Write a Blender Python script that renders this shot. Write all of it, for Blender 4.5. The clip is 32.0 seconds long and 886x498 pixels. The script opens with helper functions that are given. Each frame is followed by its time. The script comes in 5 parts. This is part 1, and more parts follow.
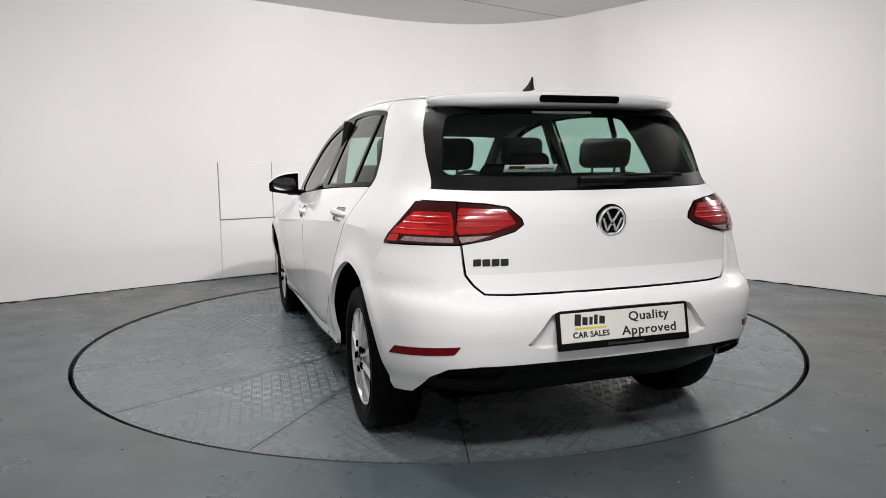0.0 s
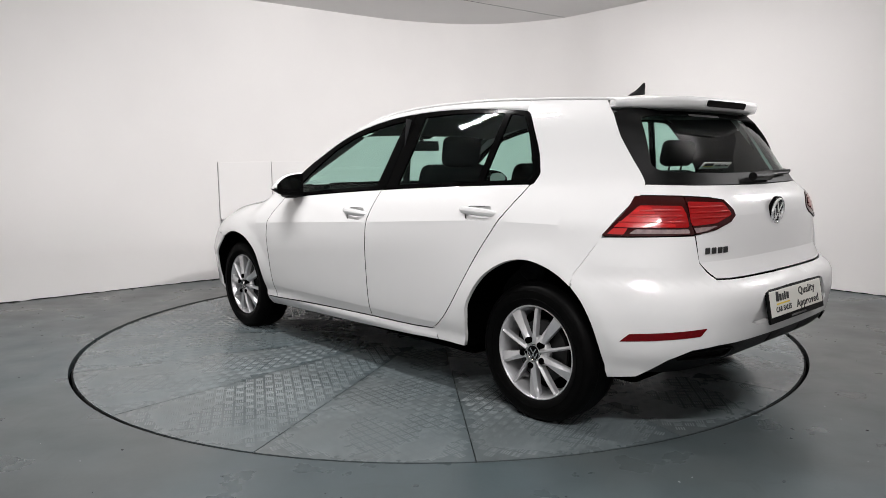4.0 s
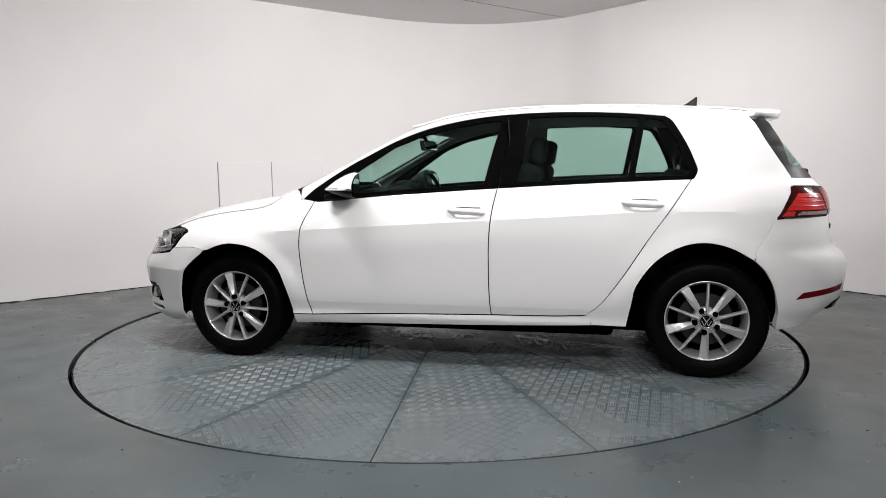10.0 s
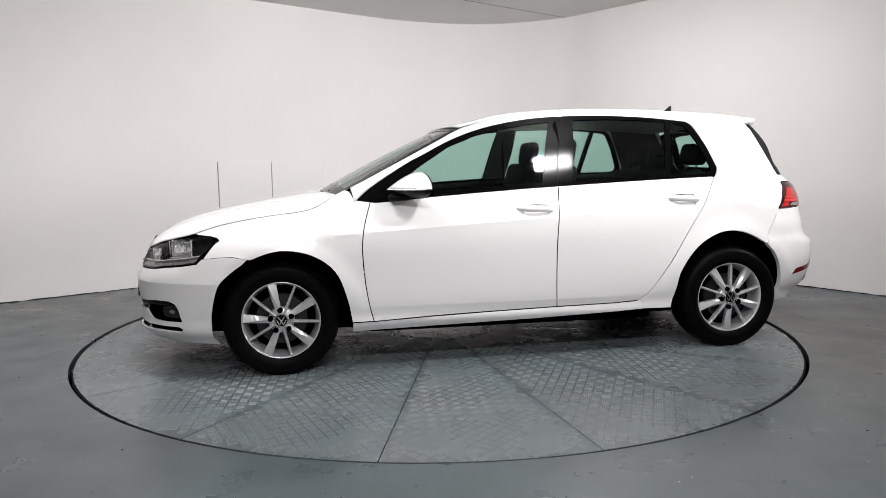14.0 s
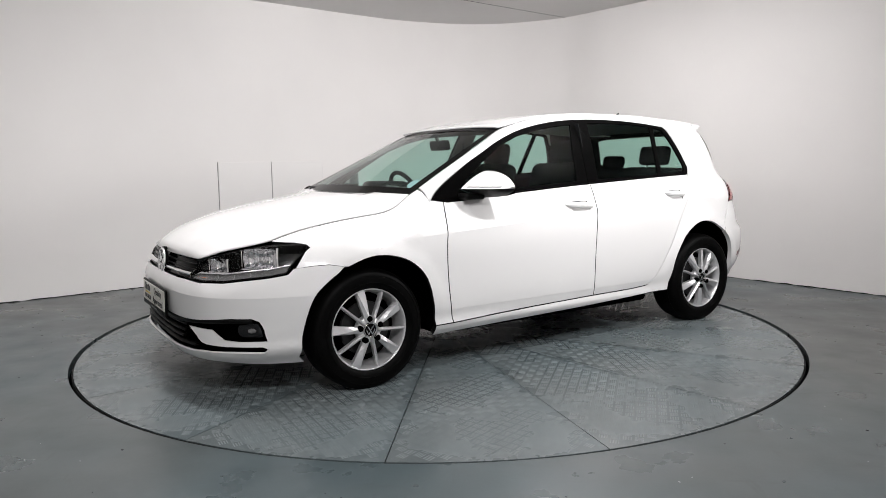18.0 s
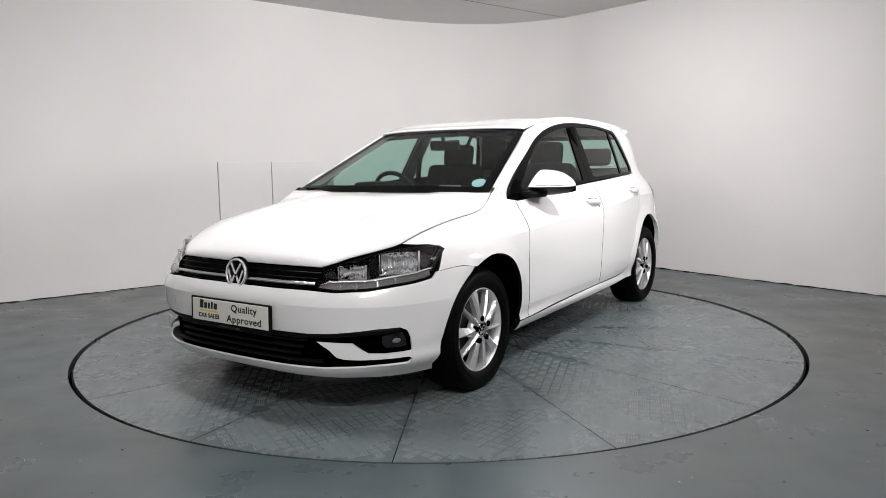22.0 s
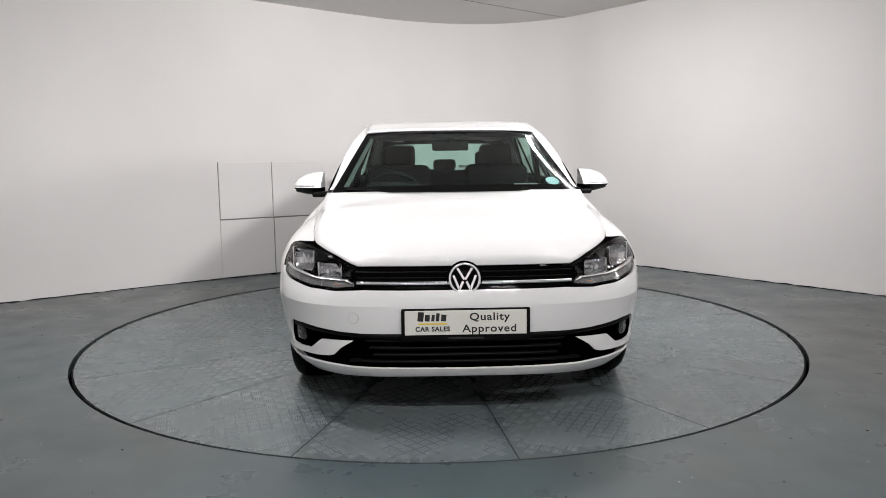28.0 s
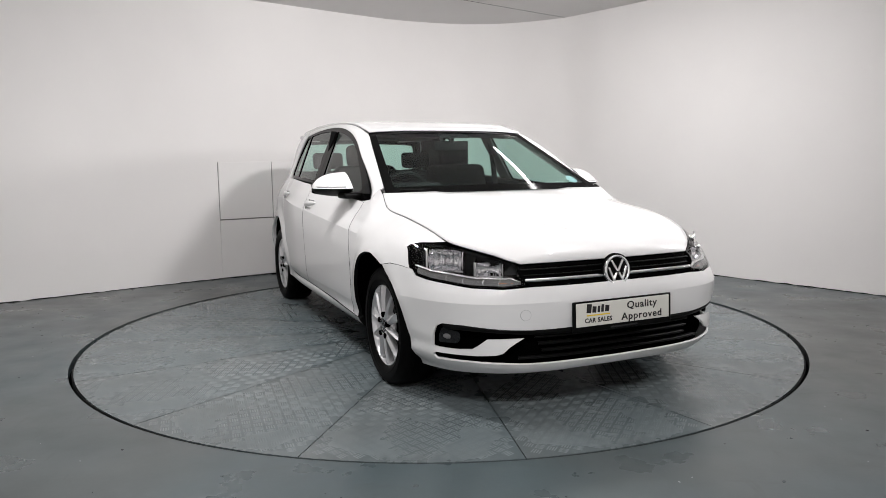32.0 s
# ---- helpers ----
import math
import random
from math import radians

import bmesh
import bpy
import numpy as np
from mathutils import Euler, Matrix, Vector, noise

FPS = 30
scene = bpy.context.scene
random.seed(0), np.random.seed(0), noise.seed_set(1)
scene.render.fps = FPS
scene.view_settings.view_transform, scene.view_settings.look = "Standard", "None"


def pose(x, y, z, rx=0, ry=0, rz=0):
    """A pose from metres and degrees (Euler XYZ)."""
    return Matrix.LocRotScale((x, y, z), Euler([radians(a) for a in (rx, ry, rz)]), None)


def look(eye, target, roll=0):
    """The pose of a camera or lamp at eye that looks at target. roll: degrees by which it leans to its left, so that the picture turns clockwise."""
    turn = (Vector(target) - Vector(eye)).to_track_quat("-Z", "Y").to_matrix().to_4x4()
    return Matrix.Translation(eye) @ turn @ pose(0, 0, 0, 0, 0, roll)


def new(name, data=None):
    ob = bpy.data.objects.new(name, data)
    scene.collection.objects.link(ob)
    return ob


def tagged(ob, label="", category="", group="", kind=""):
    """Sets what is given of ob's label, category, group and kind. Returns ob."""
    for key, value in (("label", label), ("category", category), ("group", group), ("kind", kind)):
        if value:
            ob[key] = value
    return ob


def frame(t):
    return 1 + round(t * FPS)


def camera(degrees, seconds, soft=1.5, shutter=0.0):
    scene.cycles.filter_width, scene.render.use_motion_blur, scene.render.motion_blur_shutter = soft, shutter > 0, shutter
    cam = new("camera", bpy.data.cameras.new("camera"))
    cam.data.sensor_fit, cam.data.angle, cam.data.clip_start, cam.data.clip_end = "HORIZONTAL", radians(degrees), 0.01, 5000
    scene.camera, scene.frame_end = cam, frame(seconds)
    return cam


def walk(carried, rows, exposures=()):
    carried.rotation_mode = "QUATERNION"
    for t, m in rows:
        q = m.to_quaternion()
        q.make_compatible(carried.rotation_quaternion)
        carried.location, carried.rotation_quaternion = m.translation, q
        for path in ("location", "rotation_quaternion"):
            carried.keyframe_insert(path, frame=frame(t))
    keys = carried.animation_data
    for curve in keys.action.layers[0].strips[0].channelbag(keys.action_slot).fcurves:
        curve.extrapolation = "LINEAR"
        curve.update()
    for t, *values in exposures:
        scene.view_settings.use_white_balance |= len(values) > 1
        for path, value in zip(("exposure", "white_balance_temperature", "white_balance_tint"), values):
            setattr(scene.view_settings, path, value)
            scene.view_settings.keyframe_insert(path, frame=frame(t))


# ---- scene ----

from mathutils.geometry import delaunay_2d_cdt

# ---- camera: stands still ----
cam = camera(63.88, 32.0, 0.6)
EYE = (0.0, -4.784, 1.100)
AIM = (EYE[0] + math.sin(radians(0.381)) * math.cos(radians(6.753)), EYE[1] + math.cos(radians(0.381)) * math.cos(radians(6.753)), EYE[2] - math.sin(radians(6.753)))
walk(cam, [(0, look(EYE, AIM, -0.762)), (32, look(EYE, AIM, -0.762))],
     exposures=[(0, .12), (8, .11), (16, .03), (24, -.05), (28, -.05), (32, -.01)])

# ---- light ----
world = bpy.data.worlds.new("world")
scene.world = world
world.use_nodes = True
world.node_tree.nodes["Background"].inputs[0].default_value = (1, 1, 1, 1)
world.node_tree.nodes["Background"].inputs[1].default_value = 0.0


def lamp(x, y, z, sx, sy, watts, target, spread=180, colour=(1, .978, .980)):
    data = bpy.data.lights.new("strip_light", "AREA")
    data.shape, data.size, data.size_y, data.energy, data.color = "RECTANGLE", sx, sy, watts, colour
    data.spread = radians(spread)
    ob = new("strip_light", data)
    ob.matrix_world = look((x, y, z), target)
    return ob


LAMPS = [
    # strips with two slanted faces under the ceiling: x, y, length, turn, watts, slant
    (1.30, 1.05, 1.45, -56, 24, 4), (-1.38, -1.02, 1.45, -41, 60, 26),
    # unseen strip near the camera, added as fill for the car's front
    (.15, -4.25, 1.60, 0, 104, 12),
]
# added unseen fill behind the camera, washing the rear wall: x, y, length, watts
FILL_WASHERS = [(-.9, -6.1, 1.3, 11), (.8, -6.1, 1.3, 9)]
# upright tubes beside the camera and on the far right: x, y, foot, height, turn, watts
TUBES = [(-1.0, -5.0, .2, .9, 168, 2), (3.65, -.9, 1.70, .55, 80, 36)]

# ---- materials ----


def mat(name, colour, rough=.5, metal=0.0, coat=0.0, vary=.0, scale=3.0, bump=0.0, bump_scale=60.0, rough_vary=0.0, spec=.5):
    m = bpy.data.materials.new(name)
    m.use_nodes = True
    nt = m.node_tree
    b = nt.nodes["Principled BSDF"]
    b.inputs["Base Color"].default_value = (*colour, 1)
    b.inputs["Roughness"].default_value = rough
    b.inputs["Metallic"].default_value = metal
    b.inputs["Coat Weight"].default_value = coat
    b.inputs["Coat Roughness"].default_value = .03
    b.inputs["Specular IOR Level"].default_value = spec
    if vary or bump or rough_vary:
        tc = nt.nodes.new("ShaderNodeTexCoord")
    if vary or rough_vary:
        n = nt.nodes.new("ShaderNodeTexNoise")
        n.inputs["Scale"].default_value = scale
        n.inputs["Detail"].default_value = 8
        nt.links.new(tc.outputs["Object"], n.inputs["Vector"])
    if vary:
        r = nt.nodes.new("ShaderNodeValToRGB")
        r.color_ramp.elements[0].position, r.color_ramp.elements[1].position = .3, .7
        r.color_ramp.elements[0].color = (*[c * (1 - vary) for c in colour], 1)
        r.color_ramp.elements[1].color = (*[min(c * (1 + vary), 1) for c in colour], 1)
        nt.links.new(n.outputs["Fac"], r.inputs[0])
        nt.links.new(r.outputs[0], b.inputs["Base Color"])
    if rough_vary:
        mr = nt.nodes.new("ShaderNodeMapRange")
        mr.inputs["To Min"].default_value, mr.inputs["To Max"].default_value = max(rough - rough_vary, 0), min(rough + rough_vary, 1)
        nt.links.new(n.outputs["Fac"], mr.inputs[0])
        nt.links.new(mr.outputs[0], b.inputs["Roughness"])
    if bump:
        n2 = nt.nodes.new("ShaderNodeTexNoise")
        n2.inputs["Scale"].default_value = bump_scale
        n2.inputs["Detail"].default_value = 4
        nt.links.new(tc.outputs["Object"], n2.inputs["Vector"])
        bp = nt.nodes.new("ShaderNodeBump")
        bp.inputs["Strength"].default_value = bump
        bp.inputs["Distance"].default_value = .004
        nt.links.new(n2.outputs["Fac"], bp.inputs["Height"])
        nt.links.new(bp.outputs[0], b.inputs["Normal"])
    return m


def pane_mat(name, tint, gloss=.01, least=.022):
    """A thin pane: tinted see-through with a mirror coat that grows at grazing angles."""
    m = bpy.data.materials.new(name)
    m.use_nodes = True
    nt = m.node_tree
    nt.nodes.remove(nt.nodes["Principled BSDF"])
    t, g, mx, f, p, k = [nt.nodes.new("ShaderNode" + q) for q in ("BsdfTransparent", "BsdfGlossy", "MixShader", "LayerWeight", "Math", "MapRange")]
    t.inputs[0].default_value = (*tint, 1)
    g.inputs["Roughness"].default_value = gloss
    f.inputs[0].default_value = .5
    p.operation = "POWER"
    p.inputs[1].default_value = 5
    k.inputs["To Min"].default_value, k.inputs["To Max"].default_value = least, .9
    nt.links.new(f.outputs["Facing"], p.inputs[0])
    nt.links.new(p.outputs[0], k.inputs[0])
    nt.links.new(k.outputs[0], mx.inputs[0])
    nt.links.new(t.outputs[0], mx.inputs[1])
    nt.links.new(g.outputs[0], mx.inputs[2])
    nt.links.new(mx.outputs[0], nt.nodes["Material Output"].inputs[0])
    return m


PAINT = mat("white_paint", (.715, .712, .710), .35, coat=1.0, spec=.08)
WALL = mat("wall_paint", (.76, .742, .73), .75, vary=.03, scale=.8, bump=.15, bump_scale=25)
BOARD = mat("board_paint", (.76, .744, .733), .7, vary=.02, scale=2)
CEIL = mat("ceiling_paint", (.70, .685, .678), .85, vary=.03, scale=.7)
GLOSS_BLACK = mat("gloss_black", (.002, .002, .002), .08, spec=.03)
BLACK = mat("black_plastic", (.0035, .0035, .0035), .45, bump=.1, bump_scale=400, spec=.09)
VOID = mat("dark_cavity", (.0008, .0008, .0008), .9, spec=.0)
RUBBER = mat("tyre_rubber", (.0015, .0015, .0015), .5, vary=.3, scale=30, spec=.05)
ALLOY = mat("alloy", (.62, .62, .63), .28, metal=.65)
CHROME = mat("chrome", (.85, .85, .86), .06, metal=1)
CLOTH = mat("seat_cloth", (.007, .0075, .008), .85, vary=.3, scale=120, spec=.1)
LINING = mat("headlining", (.16, .16, .155), .9)
TRIM = mat("cabin_trim", (.007, .0075, .008), .6, bump=.1, bump_scale=300, spec=.15)
GLASS = pane_mat("side_glass", (.62, .80, .74))
SCREEN = pane_mat("windscreen_glass", (.66, .82, .77))
CLEAR = pane_mat("clear_lens", (.93, .93, .93))
RED_LENS = mat("red_lens", (.44, .010, .010), .2, coat=.8, spec=.2)
REAR_MARK = mat("rear_reflector", (.11, .002, .004), .22, coat=.25, spec=.15, vary=.15, scale=90)
RED_DEEP = mat("deep_red_lens", (.27, .006, .007), .2, coat=.4, spec=.2)
RED_BAR = mat("red_bar", (.30, .006, .006), .25, coat=.6, spec=.2)
DARK_RED = mat("smoked_red", (.028, .0015, .0015), .10, coat=.35, spec=.2)
SMOKE = mat("smoked_clear", (.24, .17, .17), .2, coat=.5, vary=.25, scale=60)
BOWL = mat("bowl_chrome", (.80, .80, .82), .05, metal=1.0)
REFLECTOR = mat("bright_reflector", (.86, .86, .87), .16, metal=.75)
HOUSING = mat("lamp_housing", (.022, .022, .023), .25, metal=.2, coat=.3)
LAMP_BAND = mat("lamp_band", (.13, .129, .130), .15, coat=.5, vary=.12, scale=25)
PLATE = mat("plate_face", (.66, .65, .60), .35)
INK = mat("black_ink", (.01, .01, .01), .5)
YELLOW = mat("yellow_ink", (.72, .52, .03), .5)
PALE = mat("pale_ink", (.6, .6, .6), .5)
LABEL = mat("white_label", (.75, .78, .76), .5)
BLUE = mat("blue_disc", (.42, .50, .56), .5)
AMBER = mat("amber", (.5, .16, .05), .2, coat=.5)
REAR = mat("rear_wall_paint", (.72, .70, .69), .8, vary=.05, scale=.8)

# ---- mesh helpers ----


def from_data(name, verts, faces, material, parent=None, label="", smooth=True, flip=False):
    me = bpy.data.meshes.new(name)
    if flip:
        faces = [tuple(reversed(f)) for f in faces]
    me.from_pydata([tuple(v) for v in verts], [], faces)
    me.polygons.foreach_set("use_smooth", [smooth] * len(me.polygons))
    me.materials.append(material)
    me.update()
    ob = new(name, me)
    if parent:
        ob.parent = parent
    if label:
        ob["label"] = label
    return ob


def part(name, bm, material, parent, label="", smooth=False):
    me = bpy.data.meshes.new(name)
    for f in bm.faces:
        f.smooth = smooth
    bm.to_mesh(me)
    bm.free()
    me.materials.append(material)
    ob = new(name, me)
    if parent:
        ob.parent = parent
    if label:
        ob["label"] = label
    return ob


def box(sx, sy, sz, at=(0, 0, 0), bevel=0.0, seg=2, rot=(0, 0, 0), bm=None):
    """A box with rounded edges; added to bm where one is given."""
    b = bmesh.new()
    bmesh.ops.create_cube(b, size=1)
    bmesh.ops.scale(b, vec=(sx, sy, sz), verts=b.verts)
    if bevel:
        bmesh.ops.bevel(b, geom=b.edges[:], offset=bevel, segments=seg, profile=.5, affect="EDGES")
    bmesh.ops.transform(b, matrix=pose(*at, *rot), verts=b.verts)
    if bm is None:
        return b
    me = bpy.data.meshes.new("tmp")
    b.to_mesh(me)
    b.free()
    bm.from_mesh(me)
    bpy.data.meshes.remove(me)
    return bm


def tube(p, q, r0, r1=None, seg=12, bm=None):
    bm = bm or bmesh.new()
    p, q = Vector(p), Vector(q)
    m = Matrix.Translation((p + q) / 2) @ (q - p).to_track_quat("Z", "Y").to_matrix().to_4x4()
    bmesh.ops.create_cone(bm, cap_ends=True, segments=seg, radius1=r0, radius2=r0 if r1 is None else r1, depth=(q - p).length, matrix=m)
    return bm


def lathe(profile, seg=64, axis="y"):
    """Turns a profile of (radius, offset) round the y axis. Returns verts and faces."""
    vs, fs, n = [], [], len(profile)
    for k in range(seg):
        a = 2 * math.pi * k / seg
        for r, o in profile:
            vs.append((r * math.cos(a), o, r * math.sin(a)) if axis == "y" else (o, r * math.cos(a), r * math.sin(a)))
    for k in range(seg):
        for i in range(n - 1):
            a, b = k * n + i, ((k + 1) % seg) * n + i
            fs.append((a, b, b + 1, a + 1))
    return vs, fs


def dense(pts, step, closed=True):
    out = []
    m = len(pts)
    for i in range(m if closed else m - 1):
        a, b = Vector(pts[i]), Vector(pts[(i + 1) % m])
        k = max(1, int((b - a).length / step + .5))
        out += [tuple(a.lerp(b, j / k)) for j in range(k)]
    if not closed:
        out.append(tuple(pts[-1]))
    return out


def curve(pts, n=6):
    """A smooth line through the points (Catmull-Rom), open."""
    P = [Vector(p) for p in pts]
    P = [P[0] * 2 - P[1]] + P + [P[-1] * 2 - P[-2]]
    out = []
    for i in range(1, len(P) - 2):
        for j in range(n):
            t = j / n
            a, b, c, d = P[i - 1:i + 3]
            out.append(tuple(.5 * ((2 * b) + (c - a) * t + (2 * a - 5 * b + 4 * c - d) * t * t + (3 * b - a - 3 * c + d) * t ** 3)))
    out.append(tuple(P[-2]))
    return out


def rounded(pts, r=.02, n=4):
    """A polygon with its corners rounded."""
    out, m = [], len(pts)
    for i in range(m):
        a, b, c = Vector(pts[i - 1]), Vector(pts[i]), Vector(pts[(i + 1) % m])
        u, v = a - b, c - b
        k = min(r, u.length * .45, v.length * .45)
        p, q = b + u.normalized() * k, b + v.normalized() * k
        for j in range(n + 1):
            t = j / n
            out.append(tuple(p * (1 - t) ** 2 + b * 2 * t * (1 - t) + q * t * t))
    return out


def in_poly(p, poly):
    x, y, c = p[0], p[1], False
    j = len(poly) - 1
    for i in range(len(poly)):
        (xi, yi), (xj, yj) = poly[i], poly[j]
        if (yi > y) != (yj > y) and x < (xj - xi) * (y - yi) / (yj - yi) + xi:
            c = not c
        j = i
    return c


def fill(poly, step, holes=(), lines=()):
    """Triangles over a flat outline, with an even grid inside."""
    loops = [dense(poly, step)] + [dense(h, step) for h in holes]
    verts, edges = [], []
    for lp in loops:
        k = len(verts)
        verts += [Vector(p[:2]) for p in lp]
        edges += [(k + i, k + (i + 1) % len(lp)) for i in range(len(lp))]
    for ln in lines:
        pts = [p for p in dense(ln, step, False) if in_poly(p, loops[0])]
        near = np.array([tuple(v) for v in verts])
        pts = [p for p in pts if np.min((near[:, 0] - p[0]) ** 2 + (near[:, 1] - p[1]) ** 2) > (step * .3) ** 2]
        k = len(verts)
        verts += [Vector(p[:2]) for p in pts]
        edges += [(k + i, k + i + 1) for i in range(len(pts) - 1)]
    rim = np.array([tuple(v) for v in verts])
    lo, hi = rim.min(0), rim.max(0)
    gx, gy = np.arange(lo[0] + step / 2, hi[0], step), np.arange(lo[1] + step / 2, hi[1], step)
    for i, x in enumerate(gx):
        for y in gy:
            p = (x, y + (step / 2 if i % 2 else 0))
            if np.min((rim[:, 0] - p[0]) ** 2 + (rim[:, 1] - p[1]) ** 2) > (step * .55) ** 2 and in_poly(p, loops[0]) and not any(in_poly(p, h) for h in loops[1:]):
                verts.append(Vector(p))
    v, e, f, *_ = delaunay_2d_cdt(verts, edges, [], 0, 1e-6)
    keep = []
    for t in f:
        c = (sum(v[i][0] for i in t) / len(t), sum(v[i][1] for i in t) / len(t))
        if in_poly(c, loops[0]) and not any(in_poly(c, h) for h in loops[1:]):
            keep.append(tuple(t))
    return [tuple(p) for p in v], keep


def inset(poly, d):
    """The outline moved inwards by d."""
    area = sum(poly[i - 1][0] * poly[i][1] - poly[i][0] * poly[i - 1][1] for i in range(len(poly)))
    g = math.copysign(d, area)
    out = []
    for i in range(len(poly)):
        a, b, c = Vector(poly[i - 1]), Vector(poly[i]), Vector(poly[(i + 1) % len(poly)])
        u, v = (b - a).normalized(), (c - b).normalized()
        n1, n2 = Vector((-u.y, u.x)), Vector((-v.y, v.x))
        n = (n1 + n2).normalized()
        out.append(tuple(b + n * g / max(n.dot(n1), .5)))
    return out


def panel(name, poly, place, material, parent, step=.03, depth=.012, holes=(), label="", out=(0, 0, 0), lines=(), rim_shade=None):
    """A pressed sheet over an outline, laid on the body by place(), with its rim turned in. out: a way that leads outwards."""
    v2, fs = fill(poly, step, holes, lines)
    bm = bmesh.new()
    vs = [bm.verts.new(place(*p)) for p in v2]
    for f in fs:
        try:
            bm.faces.new([vs[i] for i in f])
        except ValueError:
            pass
    bmesh.ops.delete(bm, geom=[v for v in bm.verts if not v.link_faces], context="VERTS")
    bmesh.ops.recalc_face_normals(bm, faces=bm.faces[:])
    bm.normal_update()
    o = Vector(out)
    if sum(f.normal.dot(o) * f.calc_area() for f in bm.faces) < 0:
        bmesh.ops.reverse_faces(bm, faces=bm.faces[:])
        bm.normal_update()
    for ln in lines:
        # a pressed crease stays sharp
        a = np.array([tuple(place(*p)) for p in dense(ln, step / 4, False)])
        hit = {v for v in bm.verts if np.min(((a - np.array(v.co)) ** 2).sum(1)) < (step * .16) ** 2}
        for e in bm.edges:
            if e.verts[0] in hit and e.verts[1] in hit:
                e.smooth = False
    if depth:
        rim = [e for e in bm.edges if e.is_boundary]
        nor = {v: v.normal.copy() for e in rim for v in e.verts}
        low = {v: bm.verts.new(v.co - n * depth) for v, n in nor.items()}
        for e in rim:
            e.smooth = False
            f = e.link_faces[0]
            a, b = e.verts
            lp = [l for l in f.loops if l.edge == e][0]
            if lp.vert != a:
                a, b = b, a
            # a black second slot paints the shade of the panel gaps onto the rim
            bm.faces.new((b, a, low[a], low[b])).material_index = 1 if rim_shade else 0
    for f in bm.faces:
        f.smooth = True
    me = bpy.data.meshes.new(name)
    bm.to_mesh(me)
    bm.free()
    me.materials.append(material)
    if rim_shade:
        me.materials.append(rim_shade)
    ob = new(name, me)
    if parent:
        ob.parent = parent
    if label:
        ob["label"] = label
    return ob


def loft(name, rows, material, parent, label="", flip=False, closed=False, thick=0.0):
    """A sheet through rows of points."""
    vs = [p for r in rows for p in r]
    n = len(rows[0])
    fs = [(i * n + j, i * n + j + 1, (i + 1) * n + j + 1, (i + 1) * n + j) for i in range(len(rows) - 1) for j in range(n - 1)]
    ob = from_data(name, vs, fs, material, parent, label, True, flip)
    if thick:
        md = ob.modifiers.new("sheet", "SOLIDIFY")
        md.thickness, md.offset = thick, -1
    return ob


def words(name, text, size, m, material, parent=None, label="", bold=0.0, width=1.0):
    cu = bpy.data.curves.new(name, "FONT")
    cu.body, cu.size, cu.extrude, cu.offset = text, size, .0006, bold
    cu.align_x, cu.align_y = "CENTER", "CENTER"
    cu.resolution_u = 3
    cu.space_character = 1.1 if bold else 1.0
    tmp = new(name, cu)
    me = bpy.data.meshes.new_from_object(tmp.evaluated_get(bpy.context.evaluated_depsgraph_get()))
    bpy.data.objects.remove(tmp)
    me.transform(m @ Matrix.Diagonal((width, 1, 1, 1)))
    me.materials.clear()
    me.materials.append(material)
    ob = new(name, me)
    if parent:
        ob.parent = parent
    if label:
        ob["label"] = label
    return ob


# ---- the shape of the car's body: x forward from the middle between the axles, y to its left, z up ----

def spl(xs, ys):
    """A smooth curve through the given stations that does not overshoot."""
    xs, ys = np.array(xs, float), np.array(ys, float)
    h, d = np.diff(xs), np.diff(ys) / np.diff(xs)
    m = np.zeros(len(xs))
    m[0], m[-1] = d[0], d[-1]
    for i in range(1, len(xs) - 1):
        if d[i - 1] * d[i] > 0:
            a, b = 2 * h[i] + h[i - 1], h[i] + 2 * h[i - 1]
            m[i] = (a + b) / (a / d[i - 1] + b / d[i])

    def f(x):
        x = min(max(x, xs[0]), xs[-1])
        i = min(max(int(np.searchsorted(xs, x)) - 1, 0), len(xs) - 2)
        t = (x - xs[i]) / h[i]
        return float((1 + 2 * t) * (1 - t) ** 2 * ys[i] + t * (1 - t) ** 2 * h[i] * m[i]
                     + t * t * (3 - 2 * t) * ys[i + 1] - t * t * (1 - t) * h[i] * m[i + 1])
    return f


nose = spl((.15, .19, .23, .30, .38, .42, .50, .55, .60, .665, .70, .745, .785, .84),
           (2.06, 2.10, 2.13, 2.135, 2.125, 2.13, 2.132, 2.12, 2.095, 2.075, 2.05, 1.985, 1.90, 1.72))
tail = spl((.20, .28, .36, .42, .47, .52, .58, .625, .65, .72, .80, .885, .95, 1.0, 1.1, 1.2, 1.3, 1.36, 1.42),
           (1.90, 1.97, 2.03, 2.055, 2.062, 2.07, 2.068, 2.045, 2.005, 1.99, 1.982, 1.97, 1.95, 1.905, 1.825, 1.74, 1.645, 1.585, 1.52))
flank_low = spl((.18, .205, .235, .258, .272, .288, .305, .345, .38, .45, .55, .70, .795), (.785, .814, .841, .854, .857, .852, .855, .867, .872, .877, .882, .888, .884))
flank_high = spl((.795, .83, .885, .93, .972, 1.0, 1.2, 1.37, 1.42), (.884, .868, .839, .810, .780, .764, .674, .594, .555))
CREASE = .795


def flank(z):
    return flank_low(z) if z < CREASE else flank_high(z)


wing_top = spl((.90, .95, 1.0, 1.05, 1.1, 1.15, 1.2, 1.3, 1.4, 1.5, 1.6, 1.7, 1.75, 1.85, 1.95, 2.03, 2.1),
               (.985, .972, .948, .914, .884, .866, .856, .845, .832, .816, .796, .767, .750, .724, .698, .664, .66))
